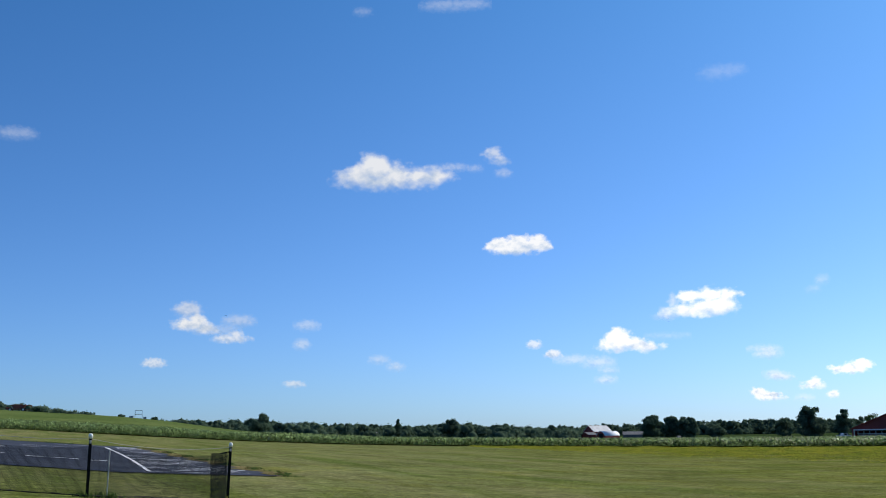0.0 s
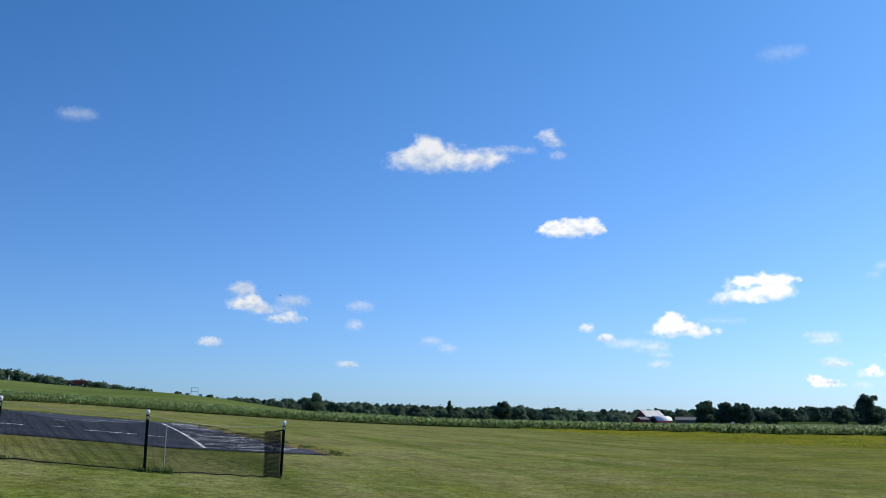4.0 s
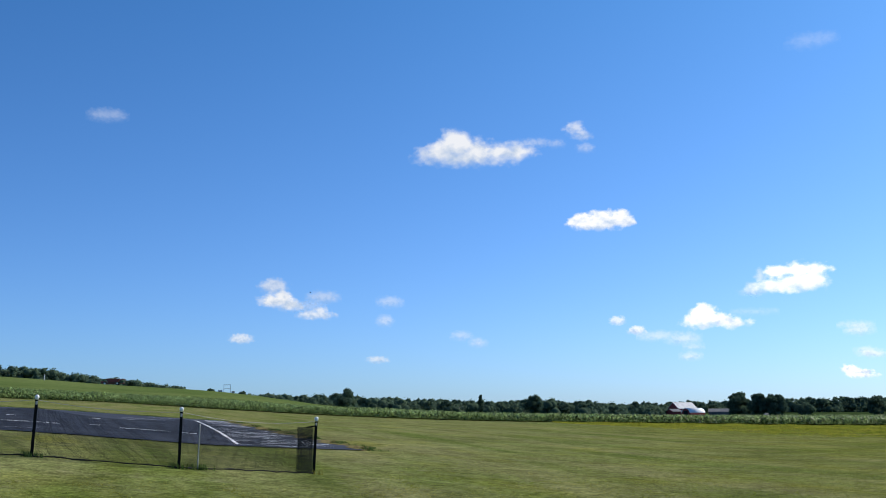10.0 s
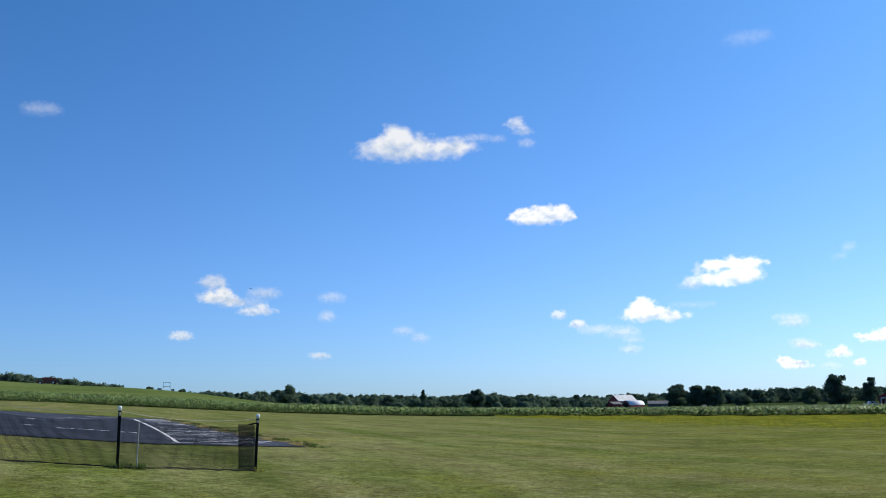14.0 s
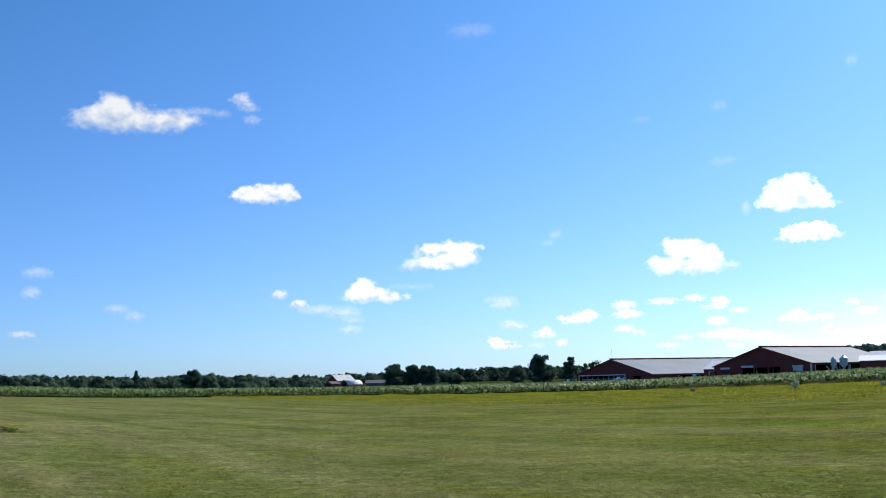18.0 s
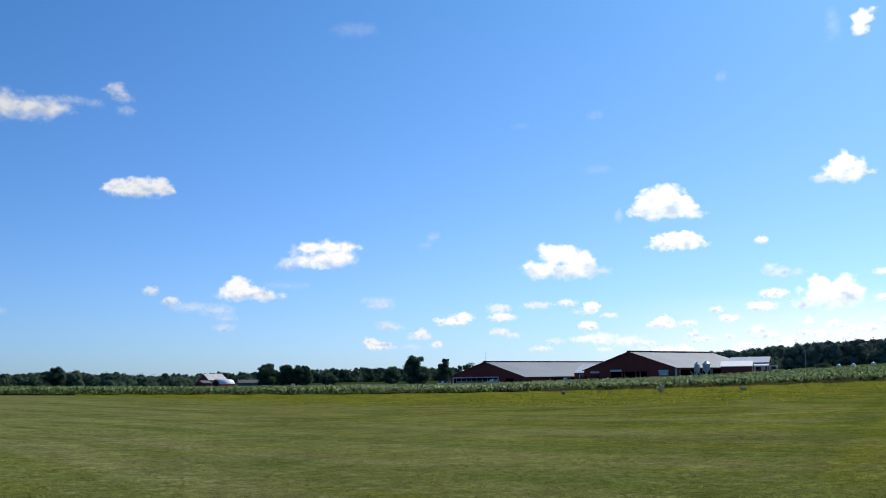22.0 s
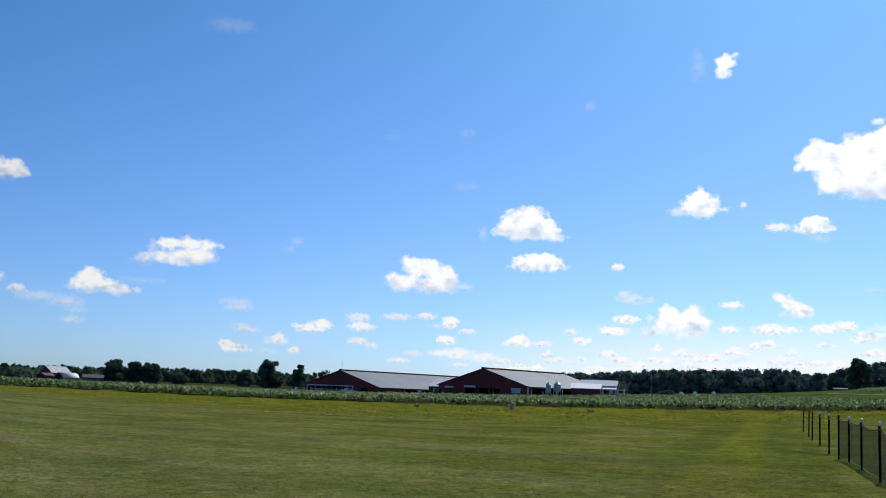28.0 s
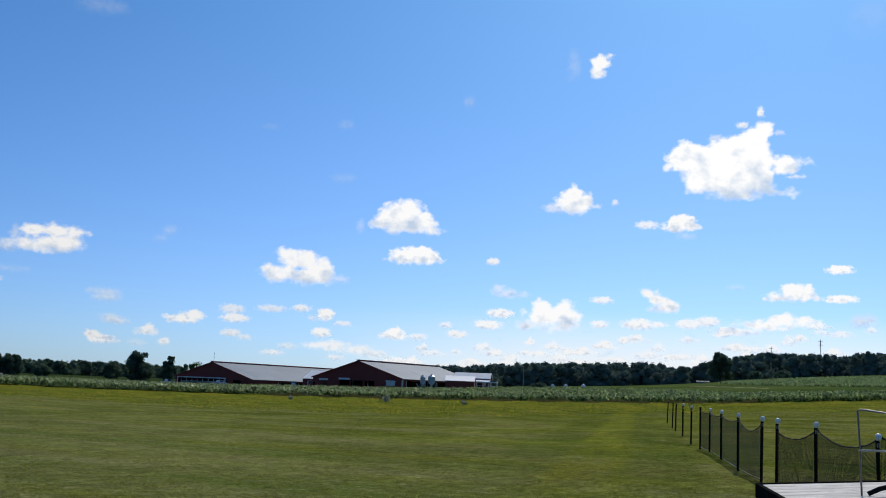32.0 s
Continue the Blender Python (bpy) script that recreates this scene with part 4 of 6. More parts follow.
def corn_field():
    rng = np.random.default_rng(8)
    P, dens = [], []
    # close rows at the front edge, sparser plants behind
    for row in range(9):
        a = np.arange(-46, 66, 0.105 + 0.012 * row)
        a = a + rng.normal(scale=0.03, size=a.shape)
        r = corn_front(a) + 0.76 * row + rng.normal(scale=0.07, size=a.shape)
        P.append(np.stack([a, r], 1))
    n = 26000
    a = rng.uniform(-46, 66, n)
    s = rng.uniform(0, 1, n) ** 1.5
    r = corn_front(a) + 7 + (corn_back(a) - corn_front(a) - 7) * s
    P.append(np.stack([a, r], 1))
    P = np.concatenate(P)
    x, y = P[:, 1] * np.sin(np.radians(P[:, 0])), P[:, 1] * np.cos(np.radians(P[:, 0]))
    base = np.stack([x, y, land(x, y)], 1)
    k = len(P)
    deep = np.clip((P[:, 1] - corn_front(P[:, 0])) / 60, 0, 1)
    height = np.interp(P[:, 0], [-60, -6, 5, 20, 35, 50, 60], [1.36, 1.22, 1.12, 0.85, 0.8, 0.74, 0.74]) * (1 - 0.28 * deep * np.interp(P[:, 0], [-8, 5], [0, 1])) + 0.09 * np.sin(x * 0.11 + y * 0.07) + rng.normal(scale=0.09, size=k)
    V = []
    for leaf in range(6):
        th = rng.uniform(0, 2 * np.pi, k)
        z0 = height * (0.14 + 0.14 * leaf) * rng.uniform(0.9, 1.1, k)
        ln = rng.uniform(0.42, 0.66, k)
        d = np.stack([np.cos(th), np.sin(th), np.zeros(k)], 1)
        e = np.stack([-np.sin(th), np.cos(th), np.zeros(k)], 1) * rng.uniform(0.055, 0.095, (k, 1))
        p0 = base + np.array([0, 0, 1.0]) * z0[:, None]
        p1 = p0 + d * (ln * 0.55)[:, None] + np.array([0, 0, 1.0]) * (ln * 0.5)[:, None]
        p2 = p0 + d * (ln * 1.0)[:, None] + np.array([0, 0, 1.0]) * (ln * 0.15)[:, None]
        V.append(np.stack([p0 - e, p0 + e, p1 + e * 1.3, p1 - e * 1.3], 1))
        V.append(np.stack([p1 - e * 1.3, p1 + e * 1.3, p2 + e * 0.2, p2 - e * 0.2], 1))
    v = np.concatenate(V).reshape(-1, 3)
    return tagged(new("corn_field", mesh_of("corn_field", v.tolist(), quads(v), M_CORN)), "green rows of standing corn plants", "corn", kind="stuff")


corn_field()


def tufts(name, label, category, az, r, hmin, hmax, wid, mat, seed, blades=3, lean=0.5, tall=1.0):
    """Tufts of upright blades at given bearings and distances."""
    rng = np.random.default_rng(seed)
    x, y = r * np.sin(np.radians(az)), r * np.cos(np.radians(az))
    base = np.stack([x, y, land(x, y)], 1)
    k = len(x)
    V = []
    for b in range(blades):
        th = rng.uniform(0, 2 * np.pi, k)
        d = np.stack([np.cos(th), np.sin(th), np.zeros(k)], 1)
        e = np.stack([-np.sin(th), np.cos(th), np.zeros(k)], 1) * wid
        h = (rng.uniform(hmin, hmax, k) * tall)[:, None]
        p = base + rng.normal(scale=wid * 2, size=(k, 3)) * np.array([1, 1, 0])
        V.append(np.stack([p - e, p + e, p + d * h * lean + e * 0.3 + np.array([0, 0, 1.0]) * h, p + d * h * lean - e * 0.3 + np.array([0, 0, 1.0]) * h], 1))
    v = np.concatenate(V).reshape(-1, 3)
    return tagged(new(name, mesh_of(name, v.tolist(), quads(v), mat)), label, category, kind="stuff")


_g = np.random.default_rng(3)
_a = _g.uniform(1.5, 66, 90000)
_s = _g.uniform(0, 1, 90000) ** 0.8
_r = weed_front(_a) + (corn_front(_a) - weed_front(_a)) * _s
_h = (1 - 0.75 * np.clip((_s - 0.86) / 0.12, 0, 1)) * (0.3 + 0.7 * _s) + 0.25 * np.sin(_a * 2.3 + _r * 0.21) * np.sin(_r * 0.13)
tufts("tall_weeds", "yellow-green weeds and uncut grass", "weeds", _a, _r, 0.04, 0.25, 0.02, M_WEED, 4, 4, 1.3, _h * (0.75 + 0.5 * np.sin(_a * 3.7 + _r * 0.4) * np.sin(_r * 0.31 + _a)))
_a2 = _g.uniform(26, 52, 9000)
_r2 = corn_front(_a2) - 7 * _g.uniform(0, 1, 9000) ** 1.4
tufts("dock_weeds", "brown seeding dock weeds along the corn", "weeds", _a2, _r2, 0.2, 0.62, 0.03, M_DOCK, 5, 3, 0.3, 0.55 + 0.45 * np.sin(_a2 * 1.3) * np.sin(_a2 * 3.1 + 1))
_a = 50.2 + 16 * _g.uniform(0, 1, 16000)
_r = np.interp(_a, [50.2, 52, 54, 58, 66], [330, 285, 262, 238, 230]) + 200 * _g.uniform(0, 1, 16000) ** 1.8
tufts("bean_rows", "pale green bean plants on the far slope", "crop", _a, _r, 0.4, 0.85, 0.2, M_BEAN_LEAF, 6, 3, 0.8)

# short mown blades over the near lawn, thinning out with distance
_n = 190000
_a = _g.uniform(-34, 64, _n)
_u = _g.uniform(0, 1, _n)
_r = 8.5 * (np.interp(_a, [-34, -12, 2, 45, 64], [19, 19.5, 44, 44, 30]) / 8.5) ** _u
_h = 1 + 0.35 * np.sin(_a * 0.9 + _r * 0.5) * np.sin(_r * 0.8) + 0.45 * np.sin(_a * 3.1 + 1) * np.sin(_r * 1.9 + _a)
_keep = _g.uniform(0, 1, _n) > _u ** 1.3 * 0.9 + 0.1 * np.sin(_a * 1.7 + _r)
tufts("lawn_grass", "short mown grass blades on the lawn", "grass", _a[_keep], _r[_keep], 0.006, 0.015, 0.006, M_BLADE, 9, 3, 1.5, np.maximum(0.3, _h[_keep]))

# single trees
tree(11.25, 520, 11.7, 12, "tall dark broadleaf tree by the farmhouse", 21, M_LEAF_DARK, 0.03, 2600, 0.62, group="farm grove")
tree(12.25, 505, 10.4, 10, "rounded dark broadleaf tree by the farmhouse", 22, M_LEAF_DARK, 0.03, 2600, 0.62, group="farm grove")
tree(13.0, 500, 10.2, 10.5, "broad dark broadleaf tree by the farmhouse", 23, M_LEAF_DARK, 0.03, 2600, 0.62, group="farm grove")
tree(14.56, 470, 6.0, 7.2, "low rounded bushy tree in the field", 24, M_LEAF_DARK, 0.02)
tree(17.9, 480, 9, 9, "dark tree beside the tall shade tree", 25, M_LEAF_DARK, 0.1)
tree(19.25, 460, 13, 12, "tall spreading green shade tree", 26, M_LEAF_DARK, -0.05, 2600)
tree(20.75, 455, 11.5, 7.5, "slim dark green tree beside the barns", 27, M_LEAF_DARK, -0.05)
tree(22.2, 520, 10.5, 8, "thin open-crowned tree behind the barn", 28, M_LEAF, 0.4, 350)
tree(50.15, 470, 13.5, 10, "lone dark tree at the foot of the hill", 29, M_LEAF_DARK, 0.12, 2200, 0.5)
tree(6.0, 590, 7, 7, "dark tree near the red barn", 30, M_LEAF_DARK, 0.1)
tree(-2.4, 540, 10, 3.4, "narrow tree rising over the treeline", 31, M_LEAF_DARK, 0.05, 900)
tree(-9.7, 540, 12.2, 13, "tall rounded tree in the treeline", 135, M_LEAF_DARK, -0.1, 2600)
tree(0.5, 540, 10, 10.5, "rounded tree in the treeline", 33, M_LEAF_DARK, -0.1, 2000)


# ---- barns ----
def gable_barn(name, label, az, r, z, turn, left, right, length, peak, slope, roof_mat, over=0.5):
    """Barn with its gable towards the viewer. Local x along the gable, y back along the ridge; base at z."""
    p = at(az, r)
    p.z = z
    t = thing(name, Matrix.Translation(p) @ Matrix.Rotation(radians(turn), 4, "Z"), label, "barn")
    th = 0.25
    el, er = peak - slope * left, peak - slope * right
    v = [(-left, length - th, -2), (right, length - th, -2), (right, length - th, er), (0, length - th, peak), (-left, length - th, el)]
    v += [(x, y + th, zz) for x, y, zz in v]
    part("gable_wall", (v, [(0, 1, 2, 3, 4), (9, 8, 7, 6, 5)] + [(i, i + 5, (i + 1) % 5 + 5, (i + 1) % 5) for i in range(5)]), M_RED, t)
    for s, w in ((-1, left), (1, right)):
        x, zz = s * (w + over), peak - slope * (w + over)
        # roofing sheets side by side, each lapping a little over the next
        n = max(4, int(length / 6))
        for k in range(n):
            y0, y1 = -over + (length + 2 * over) * k / n, -over + (length + 2 * over) * (k + 1) / n
            c = [(0, y0 - 0.02, peak + 0.1), (x, y0 - 0.02, zz + 0.1), (x, y1, zz + 0.1), (0, y1, peak + 0.1)]
            c = [(a, q, h + (0.012 if k % 2 else 0.0)) for a, q, h in c]
            part("roof_sheet", slab(c if s > 0 else c[::-1], 0.16), roof_mat, t)
        a, q = Vector((0, -over - 0.05, peak + 0.14)), Vector((x, -over - 0.05, zz + 0.14))
        part("barge_board", slab([tuple(a), tuple(q), tuple(q - Vector((0, 0, 0.35))), tuple(a - Vector((0, 0, 0.35)))], 0.06), M_RED, t)
    part("ridge_cap", box(-0.7, -over, peak + 0.1, 0.7, length + over, peak + 0.45, 0.08), M_RED, t)
    return t


def gable_front(t, left, right, peak, slope, holes, mat, th=0.25):
    """The near gable wall, built round its openings (x0, x1, z0, z1), as siding panels."""
    xs = sorted({-left, 0.0, right, *[h[0] for h in holes], *[h[1] for h in holes]})
    for a, b in zip(xs[:-1], xs[1:]):
        spans, low = [], -2.0
        for h in sorted([h for h in holes if h[0] <= a + 1e-6 and h[1] >= b - 1e-6], key=lambda q: q[2]):
            if h[2] > low:
                spans.append((low, low, h[2], h[2]))
            low = h[3]
        spans.append((low, low, peak - slope * abs(b), peak - slope * abs(a)))
        for z0, z1, z2, z3 in spans:
            v = [(a, 0, z0), (b, 0, z1), (b, 0, z2), (a, 0, z3)]
            v += [(x, th, z) for x, y, z in v]
            part("siding_panel", (v, [(0, 1, 2, 3), (7, 6, 5, 4), (0, 4, 5, 1), (1, 5, 6, 2), (2, 6, 7, 3), (3, 7, 4, 0)]), mat, t)


def frame_round(t, x0, x1, z0, z1, w=0.3):
    part("opening_frame", join(box(x0 - w, -0.12, z0, x0, 0.1, z1), box(x1, -0.12, z0, x1 + w, 0.1, z1), box(x0 - w, -0.12, z1, x1 + w, 0.1, z1 + w)), M_TRIM, t, "white opening frame")


def side_wall(t, x, length, eave, open_from, posts, mat, s):
    """Long wall: a low kerb, posts and an open upper part, as in a cow barn."""
    part("side_wall", box(x - 0.12, 0.3, -2, x + 0.12, open_from, eave), mat, t)
    part("kerb_wall", box(x - 0.12, open_from, -2, x + 0.12, length, 0.9), M_CONCRETE, t)
    part("eave_board", box(x - 0.14, open_from, eave - 0.6, x + 0.14, length, eave), mat, t)
    n = max(2, int((length - open_from) / posts))
    for i in range(n + 1):
        y = open_from + (length - open_from - 0.3) * i / n
        part("wall_post", box(x - 0.15, y, 0.9, x + 0.15, y + 0.3, eave - 0.6), M_TRIM, t)


# first barn
b1 = gable_barn("dairy_barn", "long dark red dairy barn with a grey metal roof", 23.0, 400, -0.5, -67, 18.6, 20.2, 72, 8.9, 0.29, M_ROOF)
H1 = [(-17.3, 6.5, -2, 2.9), (10.6, 14.4, -2, 2.5)]
gable_front(b1, 18.6, 20.2, 8.9, 0.29, H1, M_RED)
frame_round(b1, -17.3, 6.5, -0.5, 2.9, 0.4)
# near-black sheet behind the opening stands for the shade inside
part("back_partition", box(-18, 12, -2, 19.5, 12.2, 2.9), M_DARK, b1, "dark barn interior")
part("barn_floor", box(-18.2, 0.3, -0.2, 19.8, 71, 0.0), M_CONCRETE, b1)
side_wall(b1, 20.0, 72, 2.9, 14, 8, M_RED, 1)
side_wall(b1, -18.4, 72, 3.4, 14, 8, M_RED, -1)
part("side_partition", box(13, 12.4, -2, 13.2, 71, 2.8), M_DARK, b1)
part("milk_tank", box(-0.5, 3, 1.0, 4.6, 5, 2.3, 0.4), M_WHITE, b1, "white tank inside the opening")
for _x in range(8):
    part("stall_divider", join(box(-16.6 + 2.8 * _x, 0.7, 0, -16.42 + 2.8 * _x, 0.9, 2.6), box(-16.6 + 2.8 * _x, 0.9, 1.2, -16.42 + 2.8 * _x, 3.2, 1.4)), M_TRIM, b1, "white stall divider")
part("stall_rail", join(box(-17, 0.95, 0.9, 6.4, 1.05, 1.1), box(-17, 0.95, 1.6, 6.4, 1.05, 1.8)), M_TRIM, b1, "white stall rail")
part("antenna", tube([(0, 0.5, 8.8), (0, 0.5, 12.6)], 0.06, 6), M_STEEL, b1)
# second barn
b2 = gable_barn("dairy_barn", "large dark red dairy barn with a grey metal roof", 30.77, 370, 0.97, -67, 20.0, 19.1, 52, 9.57, 0.303, M_ROOF)
H2 = [(-16.9, -13.4, -2, 2.5), (-8.1, -3.6, -2, 2.9), (-3.0, 2.1, -2, 2.7), (2.9, 7.1, -2, 2.7), (12.2, 15.8, -2, 2.5)]
gable_front(b2, 20.0, 19.1, 9.57, 0.303, H2, M_RED)
for h in (H2[0], H2[1], H2[4]):
    part("door_header", box(h[0] - 0.2, -0.2, h[3] - 0.1, h[1] + 0.2, 0.05, h[3] + 0.6), M_TRIM, b2, "white rolled door")
part("rolled_door", box(12.2, -0.16, 1.3, 15.8, -0.02, 2.45), M_TRIM, b2, "white half-closed door")
part("corner_board", box(18.6, -0.12, -2, 19.1, 0.2, 3.7), M_TRIM, b2, "white corner board")
part("back_partition", box(-19.5, 12, -2, 18.5, 12.2, 3.4), M_DARK, b2, "dark barn interior")
part("barn_floor", box(-19.7, 0.3, -0.2, 18.8, 51, 0.0), M_CONCRETE, b2)
part("stall_post", join(*[box(x, 5, 0, x + 0.25, 5.25, 3.2) for x in (-6, -1.4, 0.6, 4.6, 6.2)]), M_TRIM, b2)
side_wall(b2, 18.9, 52, 3.7, 2, 9, M_RED, 1)
side_wall(b2, -19.8, 52, 3.5, 2, 9, M_RED, -1)
part("side_partition", box(12, 12.4, -2, 12.2, 51, 3.3), M_DARK, b2)

# low link between the barns
def low_building(name, label, az, r, z, turn, w, l, eave, peak, roof, wall, doors=(), over=0.3, porch=0.0):
    p = at(az, r)
    p.z = z
    t = thing(name, Matrix.Translation(p) @ Matrix.Rotation(radians(turn), 4, "Z"), label, "building")
    W, th = w / 2, 0.2
    v = [(-W, 0, -2), (W, 0, -2), (W, 0, eave), (0, 0, peak), (-W, 0, eave)]
    for y0 in (0, l - th):
        q = [(x, y0 + d, zz) for d in (0, th) for x, y, zz in v]
        part("gable_wall", (q, [(0, 1, 2, 3, 4), (9, 8, 7, 6, 5)] + [(i, i + 5, (i + 1) % 5 + 5, (i + 1) % 5) for i in range(5)]), wall, t)
    for s in (-1, 1):
        part("side_wall", box(s * W - 0.1, 0, -2, s * W + 0.1, l, eave), wall, t)
        a, b = (0, peak + 0.12), (s * (W + over), eave - 0.05)
        c = [(a[0], -over, a[1]), (b[0], -over, b[1]), (b[0], l + over, b[1]), (a[0], l + over, a[1])]
        part("roof", slab(c[::-1] if s > 0 else c, 0.14), roof, t)
    for side, q0, q1, z0, z1, m in doors:
        if side == "g":
            part("door", box(q0, -0.12, z0, q1, -0.02, z1, 0.03), m, t)
        else:
            part("door", box(W + 0.12 if side == "r" else -W - 0.22, q0, z0, W + 0.22 if side == "r" else -W - 0.12, q1, z1, 0.03), m, t)
    if porch:
        part("porch_roof", slab([(W + porch, -over, eave - 1.0), (W + porch, l + over, eave - 1.0), (W, l + over, eave - 0.3), (W, -over, eave - 0.3)], 0.12), roof, t)
        for i in range(4):
            part("porch_post", box(W + porch - 0.3, l * i / 3 - 0.1, -2, W + porch - 0.1, l * i / 3 + 0.1, eave - 1.0), M_TRIM, t)
    return t


low_building("milking_parlour", "low red link building with a bright white roof", 28.29, 400, 0.6, -148, 13, 12, 3.1, 6.0, M_ROOF_WHITE, M_RED, [("r", 2, 4.6, 0, 2.4, M_TRIM)])
low_building("farm_annex", "low red farm annex with a white metal roof", 35.59, 366, 2.45, -130, 9, 9.8, 2.35, 3.95, M_ROOF_WHITE, M_RED)
low_building("farm_shop", "red farm shop with white roof and white porch", 36.1, 380, 2.8, -136, 6.4, 12.7, 3.3, 5.1, M_ROOF_WHITE, M_RED, [("r", 8, 9.2, 0, 2.2, M_DARK), ("r", 10.2, 11.6, 0.9, 2.0, M_TRIM)], 0.35, 2.6)
def porch(az, r, z, turn, w, d, h):
    """Open porch: a flat white roof on white posts, with a low rail."""
    p = at(az, r)
    p.z = z
    t = thing("porch", Matrix.Translation(p) @ Matrix.Rotation(radians(turn), 4, "Z"), "open white porch with a flat roof and posts", "porch")
    part("roof", box(-w / 2, 0, h, w / 2, d, h + 0.3, 0.05), M_ROOF_WHITE, t, "flat white roof")
    part("floor", box(-w / 2, 0, -1.5, w / 2, d, 0.1, 0.02), M_CONCRETE, t)
    for x in (-w / 2 + 0.15, -w / 6, w / 6, w / 2 - 0.35):
        for y in (0.1, d - 0.3):
            part("post", box(x, y, 0.1, x + 0.2, y + 0.2, h), M_TRIM, t)
    part("rail", join(box(-w / 2 + 0.2, 0.12, 0.85, w / 2 - 0.2, 0.22, 0.97), box(-w / 2 + 0.2, 0.12, 0.4, w / 2 - 0.2, 0.22, 0.48)), M_TRIM, t)


porch(37.76, 362, 2.6, -43.8, 7.6, 3.0, 2.0)
# red barn and quonset
low_building("bank_barn", "old red barn with a pale metal roof", 7.86, 590, 0.3, -59, 9.2, 12.6, 3.5, 6.75, M_ROOF_PALE, M_RED_LIT, [("l", 3, 6, 0, 3, M_TRIM)])
low_building("lean_to", "small red lean-to shed beside the barn", 7.66, 578, 0.2, -59, 6, 6, 2.0, 3.2, M_ROOF_GREY, M_RED_LIT)
low_building("machine_shed", "long dark grey machine shed with a grey roof", 9.68, 585, 0.2, -100, 8, 11.5, 1.8, 3.3, M_ROOF_GREY, M_SHED)
low_building("farmhouse", "low grey-roofed farmhouse among dark trees", 10.97, 545, -0.6, -101, 6, 7.6, 1.9, 2.8, M_ROOF_GREY, M_SHED, [("r", 2, 3, 0.5, 1.6, M_TRIM), ("r", 4, 6.5, 0.5, 1.5, M_TRIM)])
low_building("farmhouse", "grey gabled farmhouse half hidden by trees", 11.6, 556, 0.2, -70, 4.6, 6, 2.4, 4.0, M_ROOF_GREY, M_SHED)
low_building("garden_shed", "small white garden shed under dark trees", 12.5, 478, -0.4, -60, 1.3, 1.3, 1.0, 1.4, M_ROOF_GREY, M_TRIM)
low_building("white_cottage", "small white house in the trees", -3.95, 575, 1.6, -95, 5, 6, 2.4, 4.0, M_ROOF_WHITE, M_TRIM)
low_building("far_shed", "long low pale shed far off", 4.3, 600, 0.4, -95, 8, 14, 1.8, 3.4, M_ROOF_WHITE, M_ROOF_GREY)
low_building("far_shed", "low pale shed at the wood's edge", 48.95, 500, 9.0, -139, 3, 5.5, 0.9, 1.3, M_ROOF_GREY, M_CONCRETE)


def quonset(az, r, z, turn, w, l, h):
    p = at(az, r)
    p.z = z
    t = thing("quonset_barn", Matrix.Translation(p) @ Matrix.Rotation(radians(turn), 4, "Z"), "red shed with a rounded bright white roof", "barn")
    prof = [(-w / 2, -1.0), (-w / 2, h * 0.35)] + [(-w / 2 + w * i / 10, h * 0.35 + h * 0.65 * (1 - (i / 5 - 1) ** 2) ** 0.8) for i in range(1, 10)] + [(w / 2, h * 0.35), (w / 2, -1.0)]
    k = len(prof)
    for y0 in (0, l - 0.2):
        v = [(x, y0, zz) for x, zz in prof] + [(x, y0 + 0.2, zz) for x, zz in prof]
        part("end_wall", (v, [tuple(range(k - 1, -1, -1)), tuple(range(k, 2 * k))] + [(i, (i + 1) % k, (i + 1) % k + k, i + k) for i in range(k)]), M_RED_LIT, t)
    arc = prof[1:-1]
    v = [(x * 1.03, -0.3, zz + 0.08) for x, zz in arc] + [(x * 1.03, l + 0.3, zz + 0.08) for x, zz in arc] + [(x * 0.99, -0.3, zz - 0.05) for x, zz in arc] + [(x * 0.99, l + 0.3, zz - 0.05) for x, zz in arc]
    q = len(arc)
    f = [(i, i + q, i + q + 1, i + 1) for i in range(q - 1)] + [(i + 2 * q, i + 1 + 2 * q, i + 1 + 3 * q, i + 3 * q) for i in range(q - 1)] + [(i, i + 1, i + 1 + 2 * q, i + 2 * q) for i in range(q - 1)]
    part("roof", (v, f), M_ROOF_WHITE, t, "bright white curved roof", True)
    for s in (-1, 1):
        part("side_wall", box(s * w / 2 - 0.1, 0.2, -1, s * w / 2 + 0.1, l - 0.2, h * 0.35), M_RED_LIT, t)
    part("door", box(-1.4, -0.12, 0, 1.4, -0.02, 2.4, 0.03), M_DARK, t)


quonset(8.5, 572, 0.3, -48, 5.8, 12.2, 3.7)


